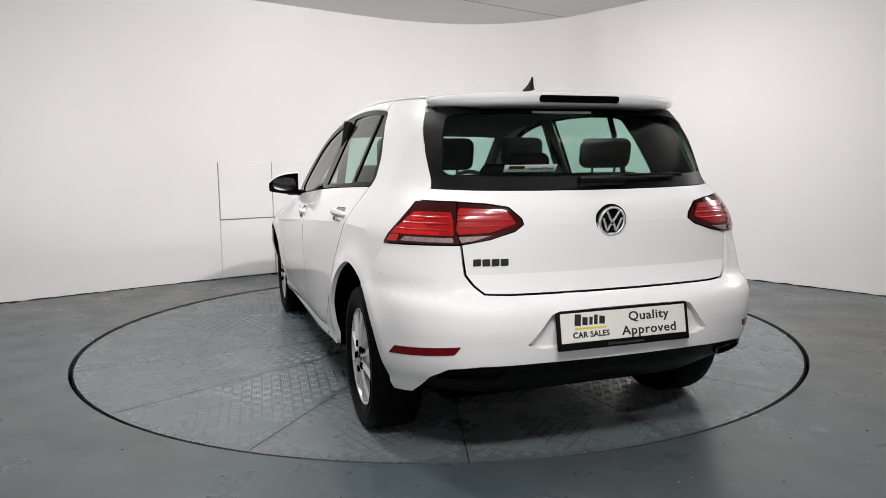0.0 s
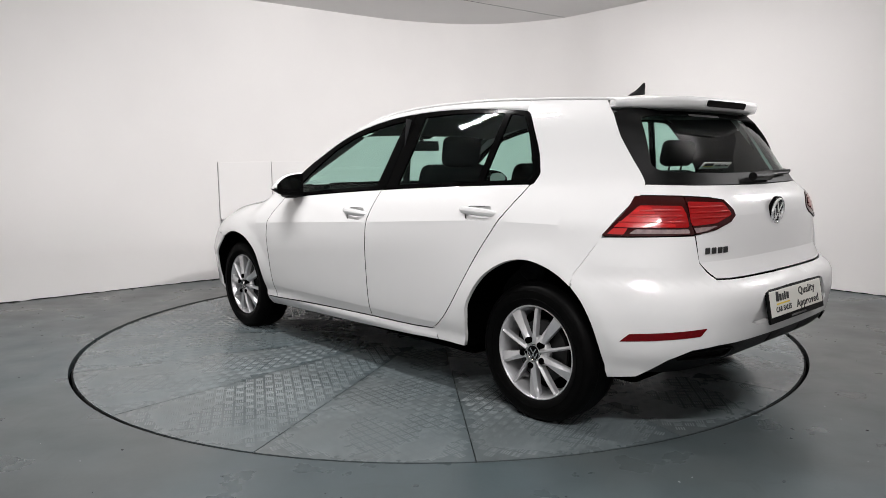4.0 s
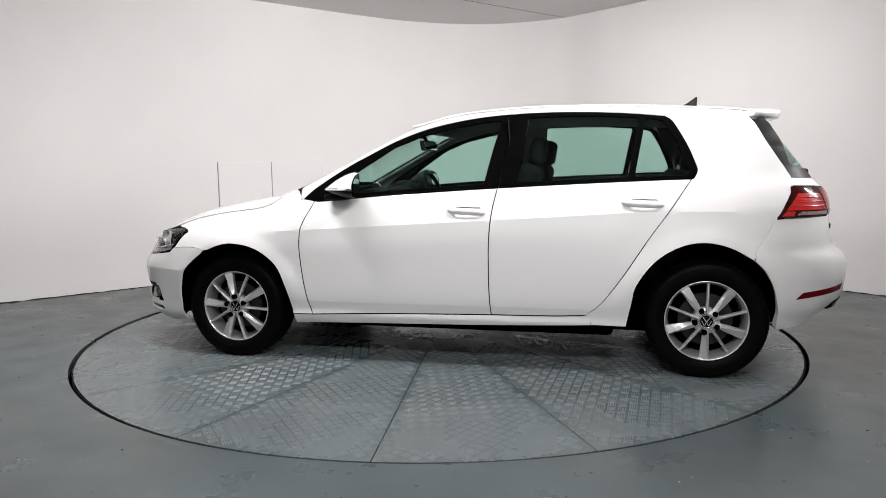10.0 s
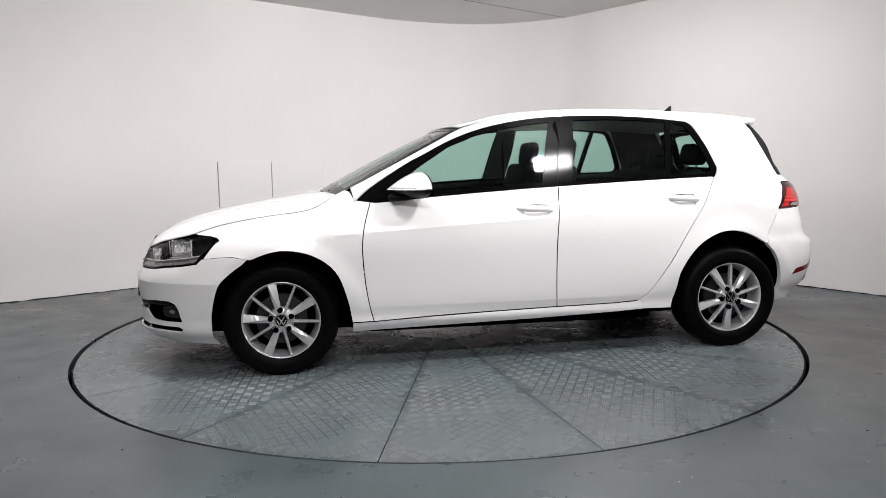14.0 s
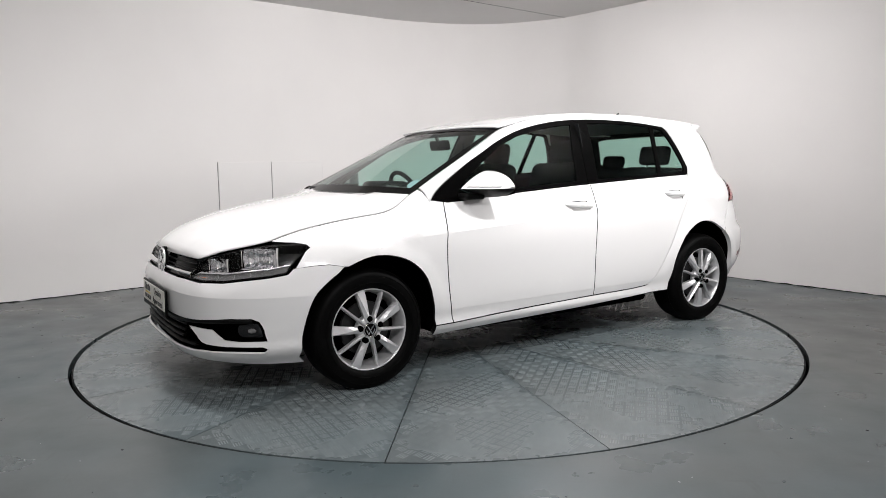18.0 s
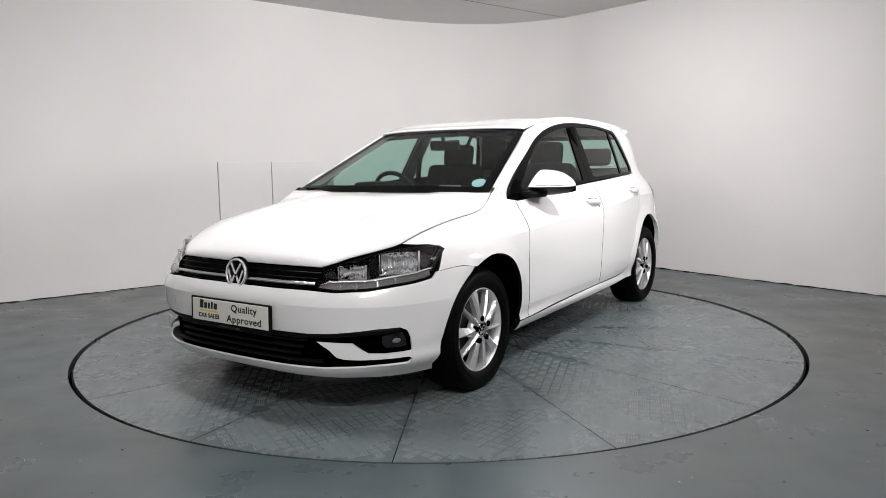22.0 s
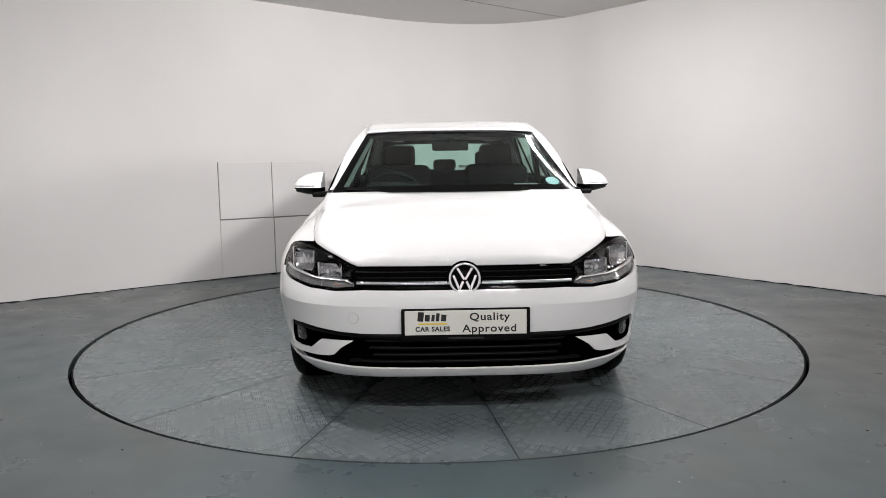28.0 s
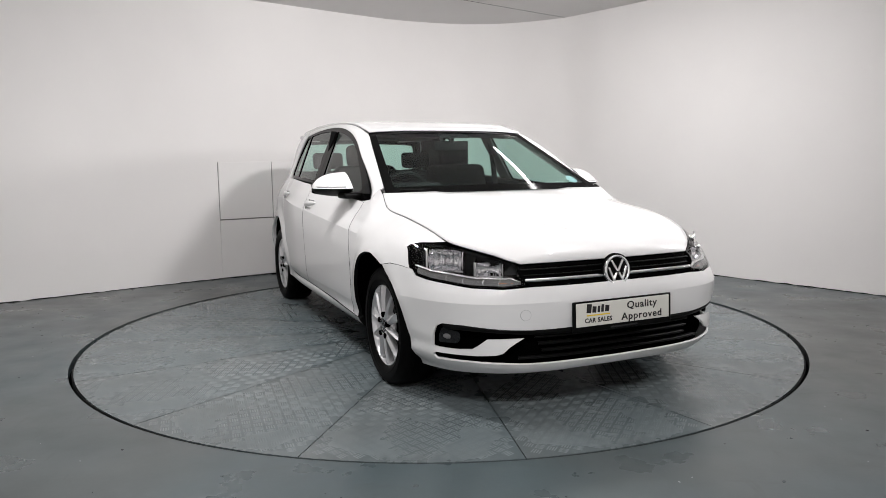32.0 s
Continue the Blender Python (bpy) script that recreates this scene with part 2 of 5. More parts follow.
wing_y = spl((.90, 1.1, 1.2, 1.3, 1.4, 1.5, 1.6, 1.7, 1.75, 1.85, 1.95, 2.03, 2.1),
             (.750, .746, .740, .734, .729, .723, .713, .699, .689, .630, .550, .460, .40))


def smooth01(a, b, x):
    t = min(max((x - a) / (b - a), 0), 1)
    return t * t * (3 - 2 * t)


def corner_f(e):
    return (1 - max(1 - e / .9, 0) ** 3) ** (1 / 3.6) if e > 0 else 0.0


def corner_r(e, z):
    q = 4.1 + 8 * smooth01(1.0, 1.34, z)
    return (1 - max(1 - e / .83, 0) ** 3) ** (1 / q) if e > 0 else 0.0


def width(x, z):
    """Half width of the flank, before the rounding of nose and tail."""
    zz = z + .055 * min(max(x, -1.0), 1.0) * smooth01(.45, .75, z) * (1 - smooth01(1.0, 1.35, z))
    w = flank(zz)
    if x > .9:
        w += .012 * smooth01(.9, 1.3, x) * (1 - smooth01(.6, .75, z))
        zt = wing_top(x)
        d = min(max((zt - z) / .20, 0), 1)
        spare = flank(zt + .055 * min(x, 1.0)) - wing_y(x) / max(corner_f(nose(zt) - x), .3)
        w -= max(spare, 0) * smooth01(.9, 1.0, x) * (1 - d) ** 2.4
    w -= .028 * smooth01(.40, .90, x) * smooth01(.76, .90, z) * (1 - smooth01(1.0, 1.25, z)) * (1 - smooth01(.95, 1.15, x))
    w -= (.042 - .024 * smooth01(.95, 1.1, z) + .032 * smooth01(.5, .85, z) * (1 - smooth01(1.05, 1.32, z)) - .018 * smooth01(1.1, 1.32, z)) * smooth01(-.4, -1.4, x)
    for wx, r in ((1.31, .375), (-1.31, .395)):
        k = math.hypot(x - wx, z - .30)
        w += .012 * math.exp(-((k - r) / .05) ** 2) * smooth01(.30, .48, z)
    return w


def half(x, z):
    """Half width of the body at x and z."""
    return width(x, z) * corner_f(nose(z) - x) * corner_r(x + tail(z), z)


def rear_x(y, z):
    lo, hi = -tail(z), -.9
    for _ in range(30):
        mid = (lo + hi) / 2
        lo, hi = (lo, mid) if half(mid, z) > abs(y) else (mid, hi)
    return hi


# distance round the corners, measured from the centre line
_e = np.concatenate([np.linspace(0, .02, 60) ** 1.0, np.linspace(.021, 1.0, 200)])
_lf = np.concatenate([[0], np.cumsum([math.hypot(_e[i + 1] - _e[i], .88 * (corner_f(_e[i + 1]) - corner_f(_e[i]))) for i in range(len(_e) - 1)])])
_lr = np.concatenate([[0], np.cumsum([math.hypot(_e[i + 1] - _e[i], .86 * (corner_r(_e[i + 1], .8) - corner_r(_e[i], .8))) for i in range(len(_e) - 1)])])


def wrap_f(l, z, out=0.0):
    e = float(np.interp(abs(l), _lf, _e))
    x = nose(z) - e
    y = width(x, z) * corner_f(e)
    k = out / max(math.hypot(x - 1.1, y), .1)
    return Vector((x + (x - 1.1) * k, math.copysign(y + y * k, l), z))


def wrap_r(l, z, out=0.0):
    e = float(np.interp(abs(l), _lr, _e))
    x = -tail(z) + e
    y = width(x, z) * corner_r(e, z)
    k = out / max(math.hypot(x + 1.1, y), .1)
    return Vector((x + (x + 1.1) * k, math.copysign(y + y * k, l), z))

# ---- the room ----
WALL_LINE = curve([(-6.0, -.75), (-3.66, 1.07), (-2.58, 1.93), (-1.70, 2.55), (-.98, 3.12), (-.42, 3.52), (.16, 3.76), (.55, 3.81), (.96, 3.75), (1.46, 3.49), (1.76, 3.16), (2.18, 2.66), (2.80, 1.85), (3.60, .83), (6.0, -2.2)], 8)
BACK_LINE = [(6.0, -2.2), (1.2, -7.2), (-1.4, -7.2), (-6.0, -.75)]
HEIGHT = 2.735


def wall(name, line, label, z0=0.0, z1=HEIGHT, t=.14, material=WALL):
    """An upright wall of thickness t along a line; the room lies on the right of the line's way."""
    n = len(line)
    ins = [Vector(p) for p in line]
    outs = []
    for i in range(n):
        d = (ins[min(i + 1, n - 1)] - ins[max(i - 1, 0)]).normalized()
        outs.append(ins[i] + Vector((-d.y, d.x)) * t)
    vs = [(p.x, p.y, z) for z in (z0, z1) for p in ins] + [(p.x, p.y, z) for z in (z0, z1) for p in outs]
    fs = []
    for i in range(n - 1):
        fs += [(i, i + 1, n + i + 1, n + i), (2 * n + i + 1, 2 * n + i, 3 * n + i, 3 * n + i + 1), (n + i, n + i + 1, 3 * n + i + 1, 3 * n + i), (i + 1, i, 2 * n + i, 2 * n + i + 1)]
    fs += [(0, n, 3 * n, 2 * n), (2 * n - 1, n - 1, 3 * n - 1, 4 * n - 1)]
    ob = from_data(name, vs, fs, material, None, "", False)
    bm = bmesh.new()
    bm.from_mesh(ob.data)
    bmesh.ops.recalc_face_normals(bm, faces=bm.faces[:])
    for f in bm.faces:
        f.smooth = abs(f.normal.z) < .3
    for e in bm.edges:
        if len(e.link_faces) == 2 and e.calc_face_angle(0) > .7:
            e.smooth = False
    bm.to_mesh(ob.data)
    bm.free()
    return tagged(ob, label, "wall", kind="structure")


wall("wall_north", WALL_LINE, "matt white painted studio wall with a rounded corner")
wall("wall_south", BACK_LINE, "plain pale grey wall closing the studio", material=REAR)


def joint_line():
    """The dirty joint at the foot of the wall: a thin dark strip of uneven height."""
    line = [Vector(p) for p in dense(WALL_LINE, .03, False)]
    n, vs, fs = len(line), [], []
    for i, p in enumerate(line):
        d = (line[min(i + 1, n - 1)] - line[max(i - 1, 0)]).normalized()
        q = p + Vector((d.y, -d.x)) * (.004 + .004 * noise.noise((p.x * 6, p.y * 6, 4)))
        h = .007 + .007 * noise.noise((p.x * 2.5, p.y * 2.5, 0)) + .006 * noise.noise((p.x * 14, p.y * 14, 7))
        h = max(h, .002)
        vs += [(q.x, q.y, 0), (q.x, q.y, h), (p.x, p.y, h)]
    for i in range(n - 1):
        for j in (0, 1):
            fs.append((3 * i + j, 3 * i + j + 1, 3 * i + j + 4, 3 * i + j + 3))
    return from_data("baseboard", vs, fs, VOID, None, "", False)


tagged(joint_line(), "thin dark dirty joint between wall and floor", "wall joint", kind="structure")

# floor: painted concrete round the turntable's pit


def worn_paint(name, cool, warm, rough, spec, marks):
    """Floor paint: two tones in broad clouds, mottling, dragged scuffs, worn gloss and a slightly wavy face."""
    m = bpy.data.materials.new(name)
    m.use_nodes = True
    nt = m.node_tree
    b = nt.nodes["Principled BSDF"]
    L = nt.links.new
    tc = nt.nodes.new("ShaderNodeTexCoord")

    def cloud(scale, detail, stretch=(1, 1, 1), turn=0.0):
        mp = nt.nodes.new("ShaderNodeMapping")
        mp.inputs["Scale"].default_value = stretch
        mp.inputs["Rotation"].default_value = (0, 0, radians(turn))
        L(tc.outputs["Object"], mp.inputs[0])
        n = nt.nodes.new("ShaderNodeTexNoise")
        n.inputs["Scale"].default_value, n.inputs["Detail"].default_value = scale, detail
        L(mp.outputs[0], n.inputs["Vector"])
        return n.outputs["Fac"]

    def ramp(fac, lo, hi, a, c):
        r = nt.nodes.new("ShaderNodeMapRange")
        for k, v in zip(("From Min", "From Max", "To Min", "To Max"), (lo, hi, a, c)):
            r.inputs[k].default_value = v
        L(fac, r.inputs[0])
        return r.outputs[0]

    def times(a, c):
        o = nt.nodes.new("ShaderNodeMath")
        o.operation = "MULTIPLY"
        L(a, o.inputs[0])
        L(c, o.inputs[1])
        return o.outputs[0]

    tone = nt.nodes.new("ShaderNodeMixRGB")
    tone.inputs[1].default_value, tone.inputs[2].default_value = (*cool, 1), (*warm, 1)
    L(ramp(cloud(.55, 3), .40, .62, 0, 1), tone.inputs[0])
    mottle = ramp(cloud(5.0, 9), .25, .75, .90, 1.10)
    grain = ramp(cloud(60, 4), .2, .8, .95, 1.05)
    scuff_a = ramp(cloud(2.2, 6, (1, 5, 1), 38), .60, .72, 1.0, 1 - marks)
    scuff_b = ramp(cloud(3.0, 6, (6, 1, 1), 20), .63, .74, 1.0, 1 - marks)
    amount = times(times(times(mottle, grain), scuff_a), scuff_b)
    final = nt.nodes.new("ShaderNodeVectorMath")
    final.operation = "SCALE"
    L(tone.outputs[0], final.inputs[0])
    L(amount, final.inputs["Scale"])
    L(final.outputs[0], b.inputs["Base Color"])
    L(ramp(cloud(3.3, 7), .3, .7, rough - .05, rough + .09), b.inputs["Roughness"])
    bp = nt.nodes.new("ShaderNodeBump")
    bp.inputs["Strength"].default_value, bp.inputs["Distance"].default_value = .05, .004
    L(cloud(9, 5), bp.inputs["Height"])
    L(bp.outputs[0], b.inputs["Normal"])
    b.inputs["Specular IOR Level"].default_value = spec
    return m


FLOOR = worn_paint("floor_paint", (.054, .074, .080), (.066, .073, .071), .30, .6, .22)

vs, fs = [], []
for k in range(160):
    a = 2 * math.pi * k / 160
    for r in (2.262, 2.6, 3.5, 5.5, 9.0):
        vs.append((r * math.cos(a), r * math.sin(a), 0))
    vs.append((2.262 * math.cos(a), 2.262 * math.sin(a), -.05))
for k in range(160):
    a, b = k * 6, ((k + 1) % 160) * 6
    for i in range(4):
        fs.append((a + i, a + i + 1, b + i + 1, b + i))
    fs.append((a + 5, a, b, b + 5))
tagged(from_data("floor", vs, fs, FLOOR, None, "", False), "grey blue painted concrete floor with scuffs", "floor", kind="structure")
vs, fs = lathe([(0.0, -.05), (2.262, -.05)], 96)
tagged(from_data("turntable_pit", [(x, z, y) for x, y, z in vs], fs, VOID, None, "", False), "dark gap under the turntable's edge", "floor", kind="structure")

# specks, chips and hairs on the floor
rng = random.Random(5)


def litter(name, n, r0, r1, material, label):
    bm = bmesh.new()
    for k in range(n):
        a, r = rng.uniform(0, 2 * math.pi), math.sqrt(rng.uniform(2.35 ** 2, 4.6 ** 2))
        cx, cy, w, e, tw = r * math.cos(a), r * math.sin(a), rng.uniform(r0, r1), rng.uniform(.35, 1), rng.uniform(0, 3.1)
        pts = []
        for q in range(6):
            b, g = 2 * math.pi * q / 6, rng.uniform(.6, 1)
            u, v = w * g * math.cos(b), w * g * e * math.sin(b)
            pts.append((cx + u * math.cos(tw) - v * math.sin(tw), cy + u * math.sin(tw) + v * math.cos(tw)))
        low = [bm.verts.new((x, y, .0003)) for x, y in pts]
        top = [bm.verts.new((cx + (x - cx) * .7, cy + (y - cy) * .7, .002)) for x, y in pts]
        bm.faces.new(top)
        for q in range(6):
            bm.faces.new((low[q], low[(q + 1) % 6], top[(q + 1) % 6], top[q]))
    tagged(part(name, bm, material, None), label, "dirt", kind="stuff")


litter("dark_specks", 420, .003, .009, mat("dark_dirt", (.012, .012, .012), .8), "small dark specks of dirt on the floor")
litter("pale_chips", 170, .002, .006, mat("pale_dirt", (.45, .46, .46), .7), "small pale chips on the floor")
litter("stains", 60, .008, .028, mat("stain", (.045, .058, .061), .4), "faint darker stains on the painted floor")
bm = bmesh.new()
for cx, cy, turn in ((-1.36, -2.72, 35), (1.9, -2.6, 120), (-3.0, -1.3, 80)):
    pts = [pose(cx, cy, .002, 0, 0, turn) @ Vector((.006 * k, .0016 * (k - 3) ** 2 * .4, 0)) for k in range(8)]
    for p, q in zip(pts, pts[1:]):
        tube(p, q, .0016, None, 5, bm)
tagged(part("hairs", bm, VOID, None), "short dark hairs lying on the floor", "dirt", kind="stuff")

# ceiling, with one long joint
vs = [(x, y, HEIGHT + dz) for dz in (0, .12) for x, y in [tuple(p) for p in WALL_LINE] + BACK_LINE[1:-1]]
n = len(vs) // 2
ceil_ob = from_data("ceiling", vs, [tuple(range(n)), tuple(range(2 * n - 1, n - 1, -1))] + [(i, (i + 1) % n, n + (i + 1) % n, n + i) for i in range(n)], CEIL, None, "", False)
tagged(ceil_ob, "light grey painted flat ceiling", "ceiling", kind="structure")
bm = box(4.0, .0035, .004, (-.10, 2.26, HEIGHT - .0005), 0, 1, (0, 0, 38.0))
tagged(part("ceiling_joint", bm, HOUSING, None), "dark hairline joint across the ceiling", "joint", kind="structure")

# boards let into the wall
WA, WB = Vector((-2.58, 1.93)), Vector((-1.70, 2.55))
WD = (WB - WA).normalized()
WN = Vector((WD.y, -WD.x))
wang = math.degrees(math.atan2(WD.y, WD.x))


back_c = WA + WD * 1.09 + WN * -.004
ob = part("board_backing", box(1.128, .012, 1.155, (0, 0, 0)), mat("joint_grey", (.20, .195, .19), .8), None)
ob.matrix_world = pose(back_c.x, back_c.y, .5775, 0, 0, wang)
tagged(ob, "dark gap behind the wall boards", "wall panel", kind="structure")


def board(s0, s1, z0, z1, proud):
    c = WA + WD * (s0 + s1) / 2 + WN * (proud - .012)
    ob = part("wall_board", box(s1 - s0, .03, z1 - z0, (0, 0, 0), .002, 1), BOARD, None)
    ob.matrix_world = pose(c.x, c.y, (z0 + z1) / 2, 0, 0, wang)
    return tagged(ob, "flush white painted access board on the wall", "wall panel", "boards in the wall")


# ---- lamps on the ceiling ----
for x, y, ln, turn, watts, slant in LAMPS:
    bm = box(ln + .06, .11, .02, (0, 0, .008), .004)
    ob = part("strip_lamp", bm, BOARD, None)
    ob.matrix_world = pose(x, y, HEIGHT - .019, 0, 0, turn)
    tagged(ob, "white ceiling strip lamp, switched on; the one near the camera is added fill", "ceiling lamp", "ceiling strip lamps")
    for side in (1, -1):
        la = lamp(x, y, 2, ln, .03, watts / 2, (x, y, 0))
        la.matrix_world = pose(x, y, HEIGHT - .045, 0, 0, turn) @ pose(0, side * .013, 0, side * slant, 0, 0)
for x, y, foot, ln, turn, watts in TUBES:
    bm = box(.06, .05, ln + .06, (0, 0, foot + ln / 2), .01)
    box(.03, .03, foot, (0, 0, foot / 2), .004, bm=bm)
    box(.30, .30, .02, (0, 0, .01), .006, bm=bm)
    ob = part("tube_lamp", bm, BOARD, None)
    ob.matrix_world = pose(x, y, 0, 0, 0, turn)
    tagged(ob, "upright white tube lamp standing on the floor", "tube lamp", "upright tube lamps")
    d = Vector((math.sin(radians(turn)), -math.cos(radians(turn)), 0))
    lamp(x - d.x * .03, y - d.y * .03, foot + ln / 2, .05, ln, watts, (x - d.x, y - d.y, foot + ln / 2), 130)
for x, y, ln, watts in FILL_WASHERS:
    ob = part("fill_washer", box(ln + .06, .10, .04, (0, 0, .022), .008), BOARD, None)
    ob.matrix_world = look((x, y, 2.62), (x * .6, -7.2, 1.1)) @ pose(0, 0, .004)
    tagged(ob, "white unseen lamp turned to the rear wall, added as bounce fill", "ceiling lamp", "lamps on the rear wall")
    lamp(x, y, 2.62, ln, .07, watts, (x * .6, -7.2, 1.1), 130)
# a spot panel, tilted towards the turntable
ob = part("spot_lamp", box(.40, .18, .03, (0, 0, .017), .008), BOARD, None)
ob.matrix_world = look((1.50, -1.93, 2.62), (.435, .81, 1.95)) @ pose(0, 0, .004)
tagged(ob, "white tilted panel lamp under the ceiling", "ceiling lamp")
lamp(1.50, -1.93, 2.62, .36, .12, 62, (.435, .81, 1.95), 128)

# ---- turntable ----
turntable = new("turntable")
DECK = -.006   # the deck lies a little below the floor
tagged(turntable, "round grey steel turntable of tread plate under the car", "turntable")


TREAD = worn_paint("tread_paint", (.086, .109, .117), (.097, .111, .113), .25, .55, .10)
# lighter than the deck: the light that raised bars catch, put into their colour
TREAD_LIT = worn_paint("tread_lit_paint", (.135, .162, .170), (.146, .162, .165), .38, .5, .10)
A0, R0, R1, G = radians(22.5), .30, 2.236, .0022
vs, fs = [], []
rows = [(r, [(-A0 / 2 + G / r) + (A0 - 2 * G / r) * k / 10 for k in range(11)]) for r in (R0, .8, 1.4, 2.0, R1)]
for z in (0.0, -.02):
    for r, angs in rows:
        vs += [(r * math.cos(a), r * math.sin(a), z) for a in angs]
m_ = len(vs) // 2
for i in range(4):
    for k in range(10):
        a = i * 11 + k
        fs += [(a, a + 11, a + 12, a + 1), (m_ + a, m_ + a + 1, m_ + a + 12, m_ + a + 11)]
edge = [k for k in range(11)] + [11 * i + 10 for i in range(1, 5)] + [44 + k for k in range(9, -1, -1)] + [11 * i for i in range(3, 0, -1)]
fs += [(edge[i], edge[(i + 1) % len(edge)], m_ + edge[(i + 1) % len(edge)], m_ + edge[i]) for i in range(len(edge))]
first = from_data("tread_plate", vs, fs, TREAD, turntable, "", False)


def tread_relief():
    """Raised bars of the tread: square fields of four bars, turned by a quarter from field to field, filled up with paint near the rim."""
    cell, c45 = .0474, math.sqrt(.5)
    verts, faces = [], []
    for i in range(-12, 52):
        for j in range(-52, 40):
            u0, v0 = (i + .5) * cell, (j + .5) * cell
            cx, cy = (u0 - v0) * c45, (u0 + v0) * c45
            r, a = math.hypot(cx, cy), math.atan2(cy, cx)
            if not R0 + .03 < r < R1 - .035 or abs(a) > A0 / 2 - .03 / r:
                continue
            worn = .5 + .5 * noise.noise((cx * 2.2, cy * 2.2, 3))
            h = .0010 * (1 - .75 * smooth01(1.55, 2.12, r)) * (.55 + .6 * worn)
            along = (i + j) % 2
            for k in range(4):
                o = (k - 1.5) * .0104
                k0 = len(verts)
                for du, dv, z in ((-.0195, -.0035, -.0002), (.0195, -.0035, -.0002), (.0195, .0035, -.0002), (-.0195, .0035, -.0002),
                                  (-.0165, -.0018, h), (.0165, -.0018, h), (.0165, .0018, h), (-.0165, .0018, h)):
                    p, q = (u0 + du, v0 + o + dv) if along else (u0 + o + dv, v0 + du)
                    verts.append(((p - q) * c45, (p + q) * c45, z))
                fc = [(4, 5, 6, 7), (0, 1, 5, 4), (1, 2, 6, 5), (2, 3, 7, 6), (3, 0, 4, 7)]
                faces += [tuple(k0 + n_ for n_ in (f if along else reversed(f))) for f in fc]
    return verts, faces


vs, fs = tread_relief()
bars = from_data("tread_relief", vs, fs, TREAD_LIT, turntable, "", False)
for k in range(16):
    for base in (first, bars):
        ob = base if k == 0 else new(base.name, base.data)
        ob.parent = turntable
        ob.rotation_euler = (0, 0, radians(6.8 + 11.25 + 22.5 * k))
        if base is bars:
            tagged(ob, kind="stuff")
hub_v, hub_f = lathe([(0, -.001), (.296, -.001), (.296, -.02)], 48)
from_data("hub_plate", [(x, z, y) for x, y, z in hub_v], hub_f, TREAD, turntable, "", False)
rim_v, rim_f = lathe([(2.238, -.03), (2.238, -.004), (2.243, -.003), (2.246, -.006), (2.246, -.03)], 160)
from_data("edge_seal", [(x, z, y) for x, y, z in rim_v], rim_f, RUBBER, turntable, "black rubber seal round the edge")

for s0, s1, z0, z1, pr in ((.53, 1.072, .594, 1.155, .012), (1.082, 1.65, .594, 1.155, .008), (.525, 1.078, .012, .582, .008), (1.088, 1.65, .012, .580, .012)):
    board(s0, s1, z0, z1, pr)

# ---- the car ----
CAR_X, CAR_Y = -.3049, .0870     # the car's middle, seen from the turntable's axis
car = new("hatchback_car")
tagged(car, "glossy white five-door hatchback car parked on the turntable", "car")

roof_line = spl((-1.75, -1.58, -1.456, -1.12, -.79, -.46, -.13, .035, .2, .30), (1.350, 1.362, 1.375, 1.396, 1.412, 1.415, 1.400, 1.382, 1.344, 1.320))


def roof_rail(x):
    """Height of the roof's side edge."""
    return roof_line(x) - .012


rail_y = spl((-.9, -.5, 0, .30), (.578, .573, .562, .553))


def rail_half(x):
    k = smooth01(-1.15, -.9, x)
    return rail_y(x) * k + half(x, roof_rail(x)) * (1 - k)


def flank_at(s, out=0.0):
    return lambda x, z: Vector((x, s * (half(x, z) + out), z))


def lf(x, z):
    return float(np.interp(nose(z) - x, _e, _lf))


def lr(x, z):
    return float(np.interp(x + tail(z), _e, _lr))


def mirror(pts):
    """The outline of both halves from that of the left half, which runs from centre line to centre line."""
    return list(pts) + [(-p[0], p[1]) for p in reversed(pts) if abs(p[0]) > 1e-4]


F_ARCH = curve([(.935, .271), (.962, .407), (1.019, .549), (1.139, .641), (1.301, .670), (1.447, .628), (1.559, .556), (1.625, .479), (1.664, .338), (1.667, .20)], 5)
R_ARCH = curve([(-.911, .256), (-.937, .382), (-.959, .476), (-1.049, .599), (-1.170, .675), (-1.292, .697), (-1.416, .669), (-1.542, .593), (-1.608, .499), (-1.644, .373), (-1.648, .250)], 5)
DLO_TOP = curve([(.905, .903), (.828, .972), (.678, 1.070), (.522, 1.158), (.364, 1.238), (.204, 1.297), (.043, 1.334), (-.119, 1.358), (-.280, 1.371), (-.442, 1.376), (-.603, 1.375), (-.763, 1.369), (-.922, 1.358), (-1.060, 1.346), (-1.100, 1.340)], 3)
DLO_REAR = curve([(-1.100, 1.340), (-1.132, 1.318), (-1.166, 1.265), (-1.216, 1.172), (-1.252, 1.082), (-1.258, 1.054), (-1.240, 1.014)], 4)
BELT = [(.892, .897), (.642, .913), (.519, .927), (.21, .948), (-.099, .967), (-.240, .974), (-.411, .983), (-.723, .997), (-1.035, 1.008), (-1.240, 1.014)]
F_SEAM = curve([(.820, .903), (.857, .795), (.871, .718), (.874, .625), (.861, .469), (.840, .343), (.820, .268)], 4)
B_SEAM = curve([(-.237, .974), (-.218, .856), (-.204, .704), (-.201, .549), (-.204, .392), (-.211, .300)], 4)
R_SEAM = curve([(-.559, .305), (-.670, .311), (-.715, .320), (-.762, .354), (-.806, .400), (-.896, .524), (-1.015, .708), (-1.108, .839), (-1.225, 1.008)], 4)
GAP = .0028


